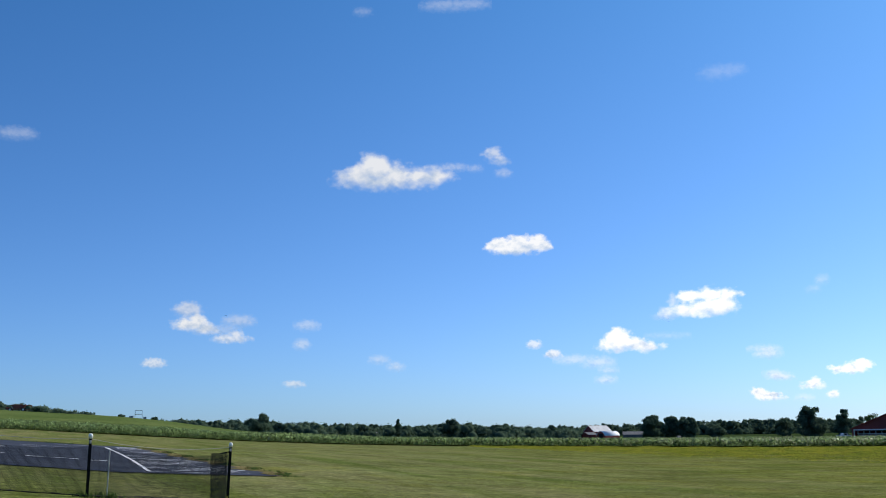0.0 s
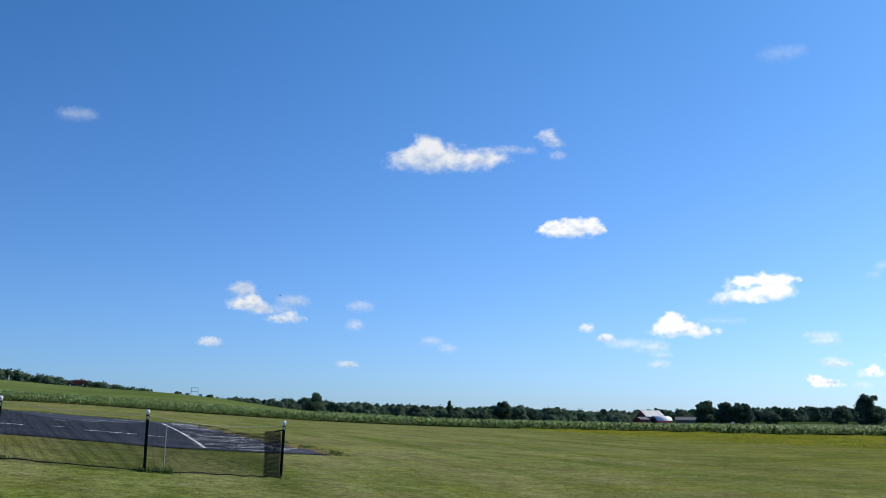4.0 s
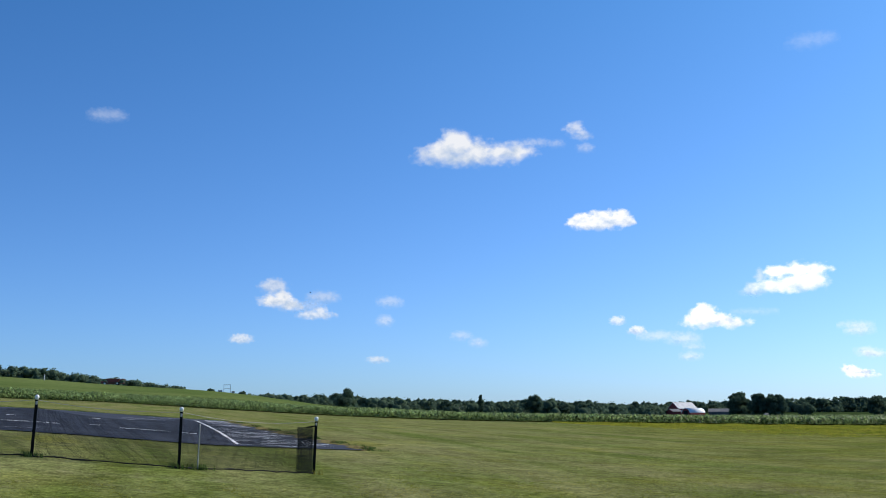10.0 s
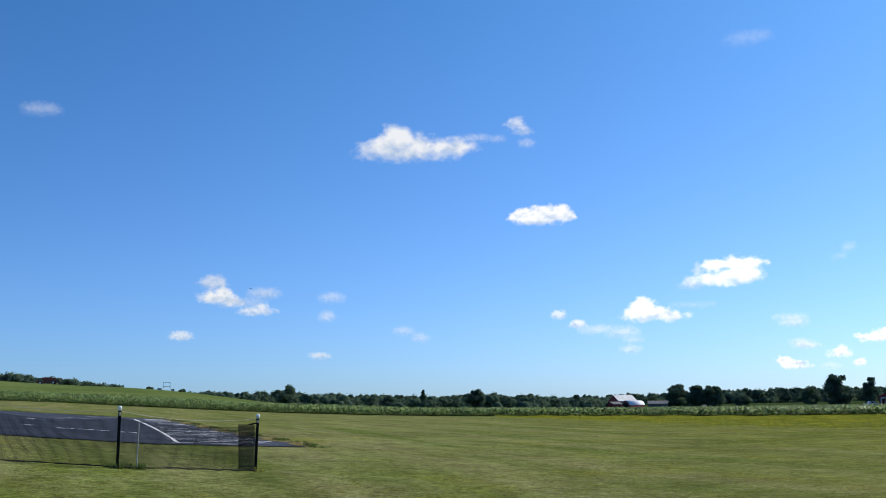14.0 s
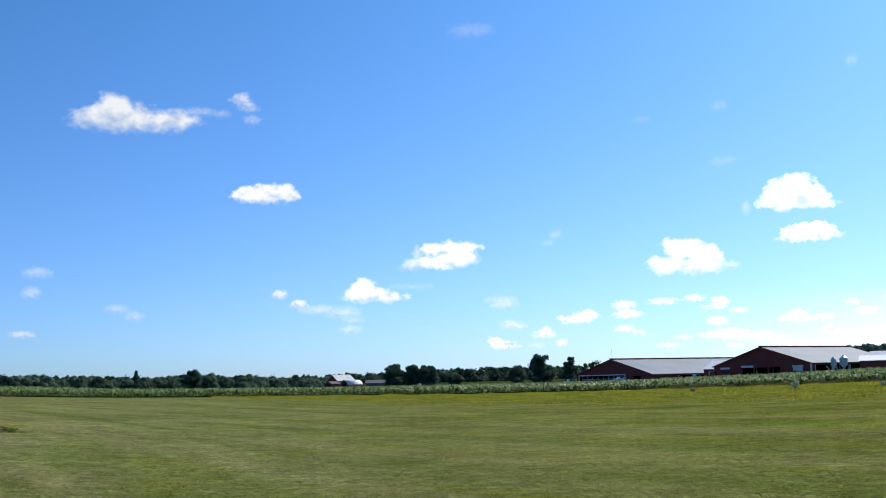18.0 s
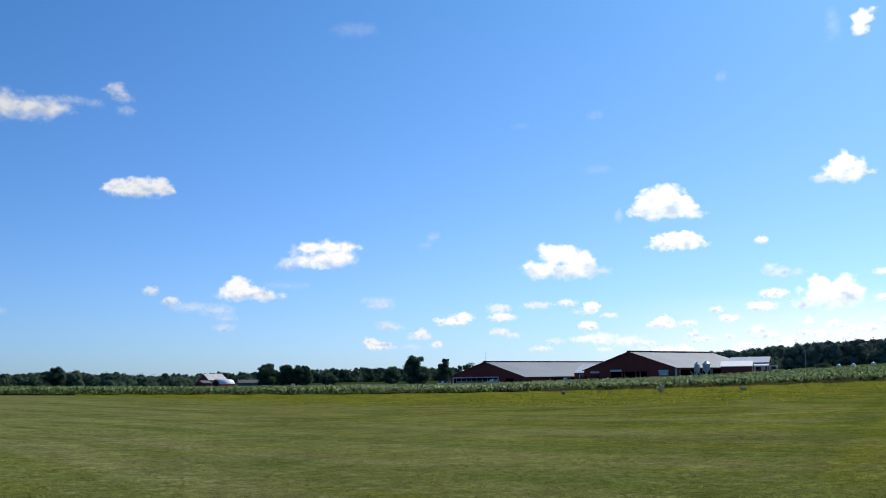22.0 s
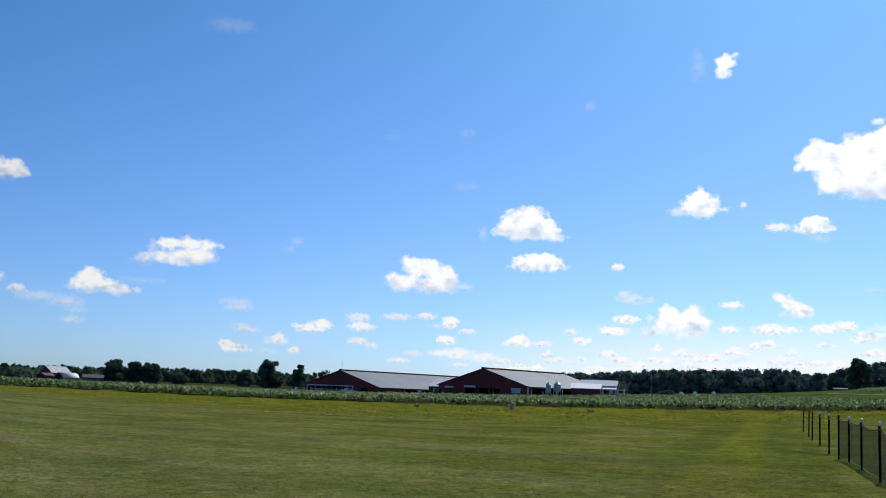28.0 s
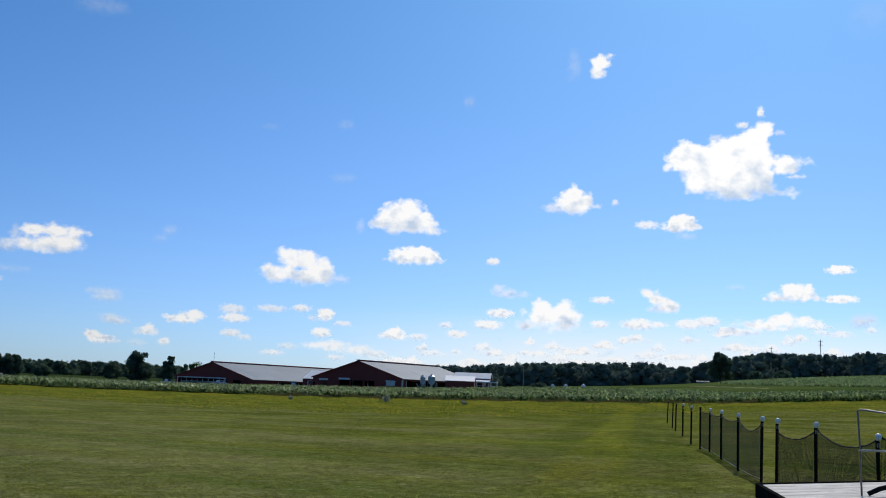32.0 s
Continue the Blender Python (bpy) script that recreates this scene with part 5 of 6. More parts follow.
# feed bins
def feed_bin(az, r, z, h, w):
    p = at(az, r)
    p.z = z
    t = thing("feed_bin", Matrix.Translation(p), "shiny steel feed bin on legs beside the barn", "feed bin", "feed bins")
    part("hopper", lathe([(0.25, h * 0.22), (w / 2, h * 0.48)], 16), M_BIN, t, smooth=True)
    for i in range(3):
        z0, z1 = h * (0.48 + 0.12 * i), h * (0.6 + 0.12 * i) - 0.03
        part("ring", lathe([(w / 2, z0), (w / 2 + 0.03, (z0 + z1) / 2), (w / 2, z1), (w / 2 - 0.02, z1 + 0.03)], 16), M_BIN, t, smooth=True)
    part("lid", lathe([(w / 2 + 0.04, h * 0.84), (0.3, h * 0.97), (0.28, h)], 16), M_BIN, t)
    for i in range(4):
        a = math.pi / 4 + i * math.pi / 2
        part("leg", tube([(math.cos(a) * w * 0.55, math.sin(a) * w * 0.55, -1.5), (math.cos(a) * w * 0.5, math.sin(a) * w * 0.5, h * 0.5)], 0.07, 6), M_BIN, t)
    part("auger_pipe", tube([(0, 0, h * 0.22), (-w * 0.6, 0.4, 0.3), (-w * 1.25, 0.6, 1.9)], 0.16, 8), M_BIN, t)


feed_bin(34.3, 355, 1.5, 4.8, 1.75)
feed_bin(34.78, 350, 1.5, 5.1, 2.4)


# calf hutches
def hutch(az, r, s=1.0):
    p = at(az, r)
    t = thing("calf_hutch", Matrix.Translation(p) @ Matrix.Rotation(radians(150 + az), 4, "Z"), "white domed plastic calf hutch on the grass", "hutch", "calf hutches")
    part("shell", lathe([(1.5 * s, 0.0), (1.45 * s, 0.9 * s), (1.2 * s, 1.7 * s), (0.6 * s, 2.2 * s), (0.15 * s, 2.35 * s)], 14), M_WHITE, t, smooth=True)
    part("doorway", box(-0.5 * s, -1.62 * s, 0, 0.5 * s, -1.3 * s, 1.3 * s, 0.1), M_DARK, t, "dark doorway")
    part("vent_cap", lathe([(0.25 * s, 2.3 * s), (0.2 * s, 2.5 * s)], 8), M_WHITE, t)


for q in (40.87, 41.35, 42.05, 43.0):
    hutch(q, 330, 0.46)


# ---- runway ----
RO, RU, RV = Vector((-5.2, 34.6, 0)), Vector((-0.952, -0.303, 0)), Vector((-0.33, 0.944, 0))
R_WIDE = 25.2


def on_runway(u, v, lift=0.03):
    """u metres along the strip from its corner, v metres across it."""
    p = RO + RU * u + RV * v
    return (p.x, p.y, float(land(p.x, p.y)) + lift)


def strip_mesh(points, width, lift=0.036):
    """A flat ribbon along (u, v) points."""
    v, f = [], []
    for i, p in enumerate(points):
        a, b = points[max(i - 1, 0)], points[min(i + 1, len(points) - 1)]
        d = Vector((b[0] - a[0], b[1] - a[1])).normalized()
        n = Vector((-d.y, d.x)) * (width[i] if isinstance(width, list) else width) * 0.5
        v += [on_runway(p[0] + n.x, p[1] + n.y, lift), on_runway(p[0] - n.x, p[1] - n.y, lift)]
    f = [(2 * i, 2 * i + 1, 2 * i + 3, 2 * i + 2) for i in range(len(points) - 1)]
    return v, f


def build_runway():
    t = thing("runway", Matrix.Identity(4), "dark asphalt model-aircraft runway with pale cracks", "runway", kind="structure")
    us, vs = np.linspace(0, 60, 61), np.linspace(0, R_WIDE, 19)
    rnd = random.Random(5)
    v, f = [], []
    for j, vv in enumerate(vs):
        end = vv / R_WIDE * 3.2 + 0.35 * math.sin(vv * 1.7) + rnd.uniform(-0.2, 0.2)
        for i, u in enumerate(us):
            uu = end + (60 - end) * i / 60
            ww = vv + (rnd.uniform(-0.18, 0.18) if j in (0, 18) else 0)
            v.append(on_runway(uu, ww, 0.03))
    k = len(us)
    f = [(j * k + i, (j + 1) * k + i, (j + 1) * k + i + 1, j * k + i + 1) for j in range(len(vs) - 1) for i in range(k - 1)]
    part("asphalt", (v, f), M_ASPHALT, t)
    # frayed brown rim of dead grass at the end
    part("worn_rim", strip_mesh([(vv / R_WIDE * 3.2 - 0.15 + 0.35 * math.sin(vv * 1.7), vv) for vv in np.linspace(0.5, R_WIDE, 24)], [0.25 + 0.3 * abs(math.sin(i * 1.3)) for i in range(24)], 0.042), material("dead_grass", (0.2, 0.16, 0.08), (0.12, 0.11, 0.04), 1.5, 0.95, spec=0.0), t, "dead brown grass edge")
    # threshold line
    part("threshold_line", strip_mesh([(4.1 + 0.75 * i / 14 - 0.16 * math.sin(math.pi * i / 14) + 0.02 * math.sin(i * 2.3), 1.0 + 21.4 * i / 14) for i in range(15)], [0.11 + 0.03 * math.sin(i * 2.1) for i in range(15)]), M_PAINT, t, "worn white threshold line")
    # broken centre line and edge dashes
    for u0, ln, vv in ((5.2, 0.6, 7.1), (6.2, 1.9, 7.5), (10.2, 2.2, 7.5), (14.6, 2.2, 7.4), (19.0, 2.3, 7.5), (23.5, 2.2, 7.4), (28.0, 2.2, 7.5), (9.3, 0.5, 15.8), (12.6, 0.4, 13.4), (8.9, 0.5, 8.6)):
        part("centre_line", strip_mesh([(u0 + ln * i / 5, vv + 0.04 * math.sin(i)) for i in range(6)], 0.2), M_PAINT, t, "faded white dash")
    # filled cracks
    for c in range(74):
        vv = R_WIDE * (0.04 + 0.94 * rnd.random())
        u0 = rnd.uniform(0.4, 3.0) if c < 64 else rnd.uniform(5, 30)
        ln = rnd.uniform(1.0, 3.8)
        lo, hi = vv / R_WIDE * 3.2 + 0.3, (4.3 if c < 64 else 60)
        pts = [(min(hi, max(lo, u0 + ln * i / 6)), vv + 0.25 * math.sin(i * 1.1 + c) + rnd.uniform(-0.08, 0.08)) for i in range(7)]
        if pts[-1][0] - pts[0][0] < 0.3:
            continue
        part("crack", strip_mesh([p for i, p in enumerate(pts) if i == 0 or p[0] > pts[i - 1][0] + 1e-3], rnd.uniform(0.06, 0.16)), M_CRACK, t)


build_runway()


def runway_lip():
    """Longer dark grass left standing along the runway's far side and ragged end."""
    rng = np.random.default_rng(12)
    u = np.concatenate([rng.uniform(2.6, 58, 5200), rng.uniform(-0.3, 0.3, 1100)])
    v = np.concatenate([R_WIDE + rng.uniform(0.0, 0.45, 5200), rng.uniform(0, R_WIDE, 1100)])
    u[5200:] += v[5200:] / R_WIDE * 3.2 - 0.55 + 0.35 * np.sin(v[5200:] * 1.7)
    x, y = RO.x + RU.x * u + RV.x * v, RO.y + RU.y * u + RV.y * v
    tall = 0.75 + 0.5 * np.sin(v * 2.1 + u) * np.sin(u * 0.7 + v * 0.5)
    tufts("edge_grass", "long dark grass standing along the runway edge", "grass", np.degrees(np.arctan2(x, y)), np.hypot(x, y), 0.025, 0.085, 0.012, M_LEAF, 44, 3, 0.7, tall)
    k = rng.uniform(0, 1, 420)
    v = 0.3 + 0.9 * R_WIDE * k
    u = v / R_WIDE * 3.2 - 0.3 + 0.35 * np.sin(v * 1.7) + rng.normal(scale=0.16, size=420)
    x, y = RO.x + RU.x * u + RV.x * v, RO.y + RU.y * u + RV.y * v
    tufts("dead_grass", "brown dead grass clumps at the runway end", "grass", np.degrees(np.arctan2(x, y)), np.hypot(x, y), 0.02, 0.075, 0.018, M_DRY, 45, 3, 1.0, 0.6 + 0.6 * np.sin(v * 1.3) ** 2)


M_DRY = leafy("dead_grass_blades", (0.26, 0.18, 0.09), (0.17, 0.13, 0.05), 0.8, 0.4, 0.3, 0.9)
runway_lip()


# ---- fences ----
def net_panel(a, b, ha, hb, sag, low=0.02, step=0.02, w=0.0021):
    """Threads of a net hung between two post feet, with a sagging top edge."""
    a, b = Vector(a), Vector(b)
    L = (b - a).length
    d = (b - a) / L
    up = Vector((0, 0, 1))

    def top(s):
        return ha + (hb - ha) * s - sag * 4 * s * (1 - s)

    v, f = [], []

    def quad(p, q, n):
        k = len(v)
        v.extend([tuple(p - n), tuple(p + n), tuple(q + n), tuple(q - n)])
        f.append((k, k + 1, k + 2, k + 3))

    m = int(L / step)
    for i in range(m + 1):
        s = i / m
        p = a + (b - a) * s
        quad(p + up * low, p + up * top(s), d * w)
    rows = int(max(ha, hb) / step)
    for j in range(rows + 1):
        q = j / rows
        for i in range(10):
            s0, s1 = i / 10, (i + 1) / 10
            p0, p1 = a + (b - a) * s0 + up * (low + (top(s0) - low) * q), a + (b - a) * s1 + up * (low + (top(s1) - low) * q)
            quad(p0, p1, up * w)
    return v, f


M_NET = material("black_netting", (0.015, 0.016, 0.016), (0.03, 0.03, 0.028), 3, 0.9)


def post_mesh(h):
    """A studded T-section steel stake."""
    g = [box(-0.03, -0.006, -0.3, 0.03, 0.006, h), box(-0.006, 0, -0.3, 0.006, 0.04, h)]
    for i in range(int(h / 0.09)):
        g.append(box(-0.012, -0.016, 0.06 + 0.09 * i, 0.012, 0.0, 0.085 + 0.09 * i))
    return join(*g)


def fence_post(t, p, h, lean, wide=1.0, cap=True, bulge=1.0):
    o = part("post", post_mesh(h), M_BLACK, t)
    o.matrix_basis = Matrix.Translation(p) @ Matrix.Rotation(radians(lean), 4, "Y") @ Matrix.Rotation(radians(20), 4, "Z") @ Matrix.Diagonal((0.95 * wide, 0.95 * wide, 1, 1))
    if cap:
        c = part("cap", lathe([(q * bulge, z) for q, z in ((0.018, h - 0.055), (0.034, h - 0.05), (0.042, h - 0.022), (0.045, h + 0.002), (0.04, h + 0.024), (0.026, h + 0.038), (0.01, h + 0.043))], 12), M_WHITE, o, "white plastic post cap", True)
        part("clip", lathe([(0.02, h - 0.15), (0.024, h - 0.14), (0.024, h - 0.1), (0.02, h - 0.085)], 8), M_ROPE, o, "pale rope clip")
    return o


def sagline(a, b, sag, n=10, jig=0.0, seed=0):
    rnd = random.Random(seed)
    a, b = Vector(a), Vector(b)
    return [tuple(a + (b - a) * (i / n) - Vector((0, 0, sag * 4 * (i / n) * (1 - i / n) + rnd.uniform(-jig, jig)))) for i in range(n + 1)]


def left_fence():
    t = thing("net_fence", Matrix.Identity(4), "low black net fence on capped posts beside the runway", "fence", kind="structure")
    P = [at(a, r) for a, r in ((-43, 25.5), (-33.6, 23.8), (-25.62, 22.4), (-18.4, 21.8), (-11.38, 22.9))]
    leans = (2, 1.5, 2.6, 1.2, 2.2)
    for p, ln in zip(P, leans):
        fence_post(t, p, 1.17, ln)
    for i in range(4):
        a, b = P[i], P[i + 1]
        part("net", net_panel(a, b, 0.98, 0.96, 0.1), M_NET, t, "fine black netting")
        part("bottom_hem", tube(sagline(a + Vector((0, -0.04, 0.03)), b + Vector((0, -0.04, 0.03)), 0.0, 14, 0.012, i), [0.006 + 0.012 * abs(math.sin(1.7 * k + i)) for k in range(15)], 6), M_NET, t, "net bunched on the ground")
        sx, sy = math.tan(radians(leans[i])) * 1.12, math.tan(radians(leans[i + 1])) * 1.12
        part("rope", tube(sagline(a + Vector((sx, 0, 1.11)), b + Vector((sy, 0, 1.11)), 0.07 + 0.04 * (i % 2), 10), 0.0045, 5), M_ROPE, t, "pale slack rope")
    # a folded end of net bunched beside the last post
    e, d = P[4], (P[3] - P[4]).normalized()
    for k in range(3):
        q = e + d * (0.02 + 0.008 * k) + Vector((0, -0.03 - 0.03 * k, 0))
        part("net_fold", net_panel(q, q + d * 0.34, 0.98, 0.97, 0.0, 0.03, 0.026, 0.0032), M_NET, t, "folded end of netting")
    # slim stake that props the net
    q = P[3] + (P[4] - P[3]) * 0.13
    part("stake", tube([tuple(q + Vector((0, 0, -0.2))), tuple(q + Vector((0.03, 0, 0.9)))], 0.012, 6), M_ROPE, t, "thin pale stake")
    part("clamp", tube([tuple(e + Vector((0.05, -0.03, 1.02))), tuple(e + Vector((-0.16, -0.03, 0.985)))], 0.016, 6), M_BLACK, t)
    for i, (p, n) in enumerate(((P[2], 45), (P[3], 30), (q, 45), (P[4], 12))):
        rng = np.random.default_rng(40 + i)
        xs, ys = p.x + rng.normal(scale=0.16, size=n), p.y + rng.normal(scale=0.08, size=n)
        tufts("grass_tuft", "long dark grass left standing at a post", "grass", np.degrees(np.arctan2(xs, ys)), np.hypot(xs, ys), 0.05, 0.13, 0.006, M_LEAF if i < 3 else M_BLADE, 50 + i, 4, 0.35)


left_fence()


def right_fence():
    t = thing("net_fence", Matrix.Identity(4), "row of black stakes with white caps and sagging net", "fence", kind="structure")
    spec = ((47.46, 60.9, 1.2, 3, 0), (47.73, 52.5, 1.2, 2, 0), (47.9, 47.7, 1.2, 1.2, 0), (48.27, 41.7, 1.2, 0, 1), (48.7, 34.8, 1.2, 0.5, 1), (49.17, 32.1, 1.22, 0, 0), (49.65, 30.5, 1.17, 0.6, 1), (50.24, 27.2, 1.17, 0, 1), (51.09, 23.4, 1.17, 0, 1), (52.25, 20.6, 1.17, 1.4, 1), (53.0, 19.4, 1.17, 1.2, 1), (54.92, 18.0, 1.17, 0, 1), (57.9, 15.8, 1.1, -2, 1), (62.5, 15.2, 1.15, 0, 1), (68, 15.0, 1.15, 0, 1))
    P = []
    for az, r, h, ln, cap in spec:
        p = at(az, r)
        P.append(p)
        fence_post(t, p, h, ln, 1.02 if r < 35 else 1.1, bool(cap), 1.05)
    sags = {5: 0.03, 6: 0.06, 7: 0.1, 8: 0.2, 10: 0.14, 11: 0.2, 12: 0.15, 13: 0.15}
    for i, s in sags.items():
        ha, hb = (1.1 if i != 10 else 0.98), 1.08
        part("net", net_panel(P[i], P[i + 1], ha, hb, s, step=0.019, w=0.0033), M_NET, t, "fine black netting")
        part("net_hem", tube(sagline(P[i] + Vector((0, 0, ha)), P[i + 1] + Vector((0, 0, hb)), s, 20, 0.006, i), [0.006 + 0.008 * abs(math.sin(2.3 * k + i)) for k in range(21)], 5), M_NET, t, "gathered dark top hem")
        part("bottom_rope", tube(sagline(P[i] + Vector((0, 0, 0.06)), P[i + 1] + Vector((0, 0, 0.06)), 0.02, 8), 0.004, 5), M_ROPE, t)


right_fence()


# ---- plank table and the tube stand on it ----
M_TUBE = material("dull_grey_tube", (0.13, 0.13, 0.125), (0.2, 0.2, 0.195), 3, 0.45, 0.3)


def plank_table():
    ztop = 0.88
    A, B = Vector((8.33, 6.47, ztop)), Vector((13.6, 6.25, ztop))
    back = Vector((-1.09, -1.12, 0)).normalized()
    n, w = 8, 0.285
    t = thing("plank_table", Matrix.Identity(4), "weathered white plank table with a dark rim", "table")
    along = (B - A)
    for i in range(n):
        p, q = A + back * (i * w + 0.006), A + back * ((i + 1) * w - 0.008)
        c = [tuple(p), tuple(q), tuple(q + along), tuple(p + along)]
        part("plank", slab(c, 0.035), M_WOOD, t)
    rim = [A, A + back * (n * w), A + back * (n * w) + along, A + along]
    for i in range(4):
        a, b = rim[i], rim[(i + 1) % 4]
        d = (b - a).normalized()
        o = Vector((d.y, -d.x, 0)) * -0.045
        up = Vector((0, 0, 0.012))
        part("rim_board", slab([tuple(a + up), tuple(a - o + up), tuple(b - o + up), tuple(b + up)], 0.13), M_WOOD_EDGE, t, "dark rim board")
    for u, s in ((0.04, 0.15), (0.04, 2.0), (0.9, 0.15), (0.9, 2.0)):
        p = A + along * u + back * s
        g = float(land(p.x, p.y))
        part("leg", box(p.x - 0.05, p.y - 0.05, g - 0.1, p.x + 0.05, p.y + 0.05, ztop - 0.04, 0.01), M_WOOD_EDGE, t)
    s = thing("tube_stand", Matrix.Translation((8.4, 5.45, ztop)) @ Matrix.Rotation(radians(-25), 4, "Z"), "bent grey metal tube stand on the plank table", "stand")
    part("front_loop", tube([(0, 0, 0), (-0.01, 0, 0.4), (-0.03, 0, 0.73), (0.0, 0, 0.745), (0.85, 0, 0.66), (0.9, 0, 0.63), (0.88, 0, 0.0)], 0.0085, 8), M_TUBE, s, smooth=True)
    part("cross_bar", tube([(-0.02, 0, 0.39), (0.88, 0, 0.39)], 0.009, 8), M_ROPE, s)
    part("back_leg", tube([(0.9, 0, 0.62), (0.95, 0.45, 0.0)], 0.011, 8), M_TUBE, s)
    part("strap", tube([(0.05, -0.02, 0.02), (0.15, -0.05, 0.07), (0.3, -0.06, 0.1), (0.5, -0.05, 0.1)], 0.022, 6), M_BLACK, s, "dark curved strap", True)


plank_table()


# ---- small things ----
def drone():
    e, a, r = radians(6.6), radians(-11.7), 300
    p = Vector((math.sin(a) * math.cos(e), math.cos(a) * math.cos(e), math.sin(e))) * r + Vector((0, 0, EYE))
    t = thing("quadcopter", Matrix.Translation(p) @ Matrix.Rotation(radians(20), 4, "Z") @ Matrix.Rotation(radians(-14), 4, "X"), "small black quadcopter hovering in the sky", "drone")
    part("body", box(-0.07, -0.1, -0.03, 0.07, 0.1, 0.05, 0.02), M_BLACK, t)
    part("battery", box(-0.035, -0.07, 0.05, 0.035, 0.07, 0.085, 0.008), M_BLACK, t)
    for sx in (-1, 1):
        for sy in (-1, 1):
            part("arm", tube([(0, 0, 0.01), (sx * 0.2, sy * 0.2, 0.02)], 0.014, 6), M_BLACK, t)
            part("motor", shifted(lathe([(0.02, 0.0), (0.024, 0.02), (0.02, 0.055)], 8), sx * 0.2, sy * 0.2), M_BLACK, t)
            part("propeller", box(sx * 0.2 - 0.12, sy * 0.2 - 0.012, 0.056, sx * 0.2 + 0.12, sy * 0.2 + 0.012, 0.062), M_BLACK, t)
        part("skid", tube([(sx * 0.05, -0.08, -0.03), (sx * 0.09, -0.1, -0.13), (sx * 0.09, 0.1, -0.13), (sx * 0.05, 0.08, -0.03)], 0.008, 5), M_BLACK, t)


drone()


def hill_frame():
    p = at(-16.02, 318)
    t = thing("steel_frame", Matrix.Translation(p) @ Matrix.Rotation(radians(15), 4, "Z"), "pale open steel frame standing on the hill crest", "frame")
    for x in (-1.0, 1.0):
        for y in (-0.6, 0.6):
            part("upright", tube([(x, y, -0.3), (x * 0.96, y, 2.4)], 0.07, 6), M_STEEL, t)
    for z in (1.2, 2.35):
        part("rail", join(tube([(-1, -0.6, z), (1, -0.6, z)], 0.06, 6), tube([(-1, 0.6, z), (1, 0.6, z)], 0.06, 6), tube([(-1, -0.6, z), (-1, 0.6, z)], 0.06, 6), tube([(1, -0.6, z), (1, 0.6, z)], 0.06, 6)), M_STEEL, t)
    part("base_box", box(-2.6, -0.5, -0.2, -1.4, 0.5, 0.8, 0.05), M_CONCRETE, t)
    part("base_box", box(1.3, -0.4, -0.2, 2.2, 0.4, 0.5, 0.05), M_CONCRETE, t)


hill_frame()


def upright_disc(profile, x, y, r, sides):
    """A turned shape laid on its side, its axle along y."""
    v, f = lathe(profile, sides)
    return [(x + px, y + pz, r + py) for px, py, pz in v], f


def wheel(t, x, y, r, w):
    o = part("wheel", upright_disc([(r * 0.75, -w / 2), (r, -w / 2 + 0.04), (r, w / 2 - 0.04), (r * 0.75, w / 2)], x, y, r, 14), M_BLACK, t)
    part("rim", upright_disc([(r * 0.6, -w / 2 - 0.02), (r * 0.55, w / 2 + 0.02)], x, y, r, 10), M_STEEL, o)


def implement():
    p = at(-21.85, 322)
    t = thing("farm_implement", Matrix.Translation(p) @ Matrix.Rotation(radians(10), 4, "Z"), "faded red farm implement parked on the hill", "machine")
    part("hopper", (lambda g: ([(x * (1.25 if z > 1 else 0.8), y, z) for x, y, z in g[0]], g[1]))(box(-1.6, -0.7, 0.8, 1.6, 0.7, 1.9, 0.08)), M_MACHINE, t)
    part("frame", join(box(-3.2, -0.5, 0.5, 3.0, -0.35, 0.72), box(-3.2, 0.35, 0.5, 3.0, 0.5, 0.72)), M_MACHINE, t)
    part("boom", tube([(1.5, 0, 1.5), (3.0, 0, 1.8), (3.6, 0, 1.2)], 0.13, 6), M_MACHINE, t)
    part("deck", box(-3.4, -0.6, 0.75, -1.7, 0.6, 1.15, 0.05), M_MACHINE, t)
    for x in (-2.2, 1.4):
        for y in (-0.8, 0.8):
            wheel(t, x, y, 0.5, 0.3)


implement()


def marker_post(az, r, h, mat, label):
    p = at(az, r)
    t = thing("marker_post", Matrix.Translation(p), label, "post")
    part("stake", tube([(0, 0, -0.3), (0, 0, h)], 0.14, 8), mat, t)
    part("top", lathe([(0.16, h), (0.16, h + 0.08), (0.02, h + 0.16)], 8), mat, t)


marker_post(-25.2, 318, 1.3, M_WHITE, "white marker post on the hill")


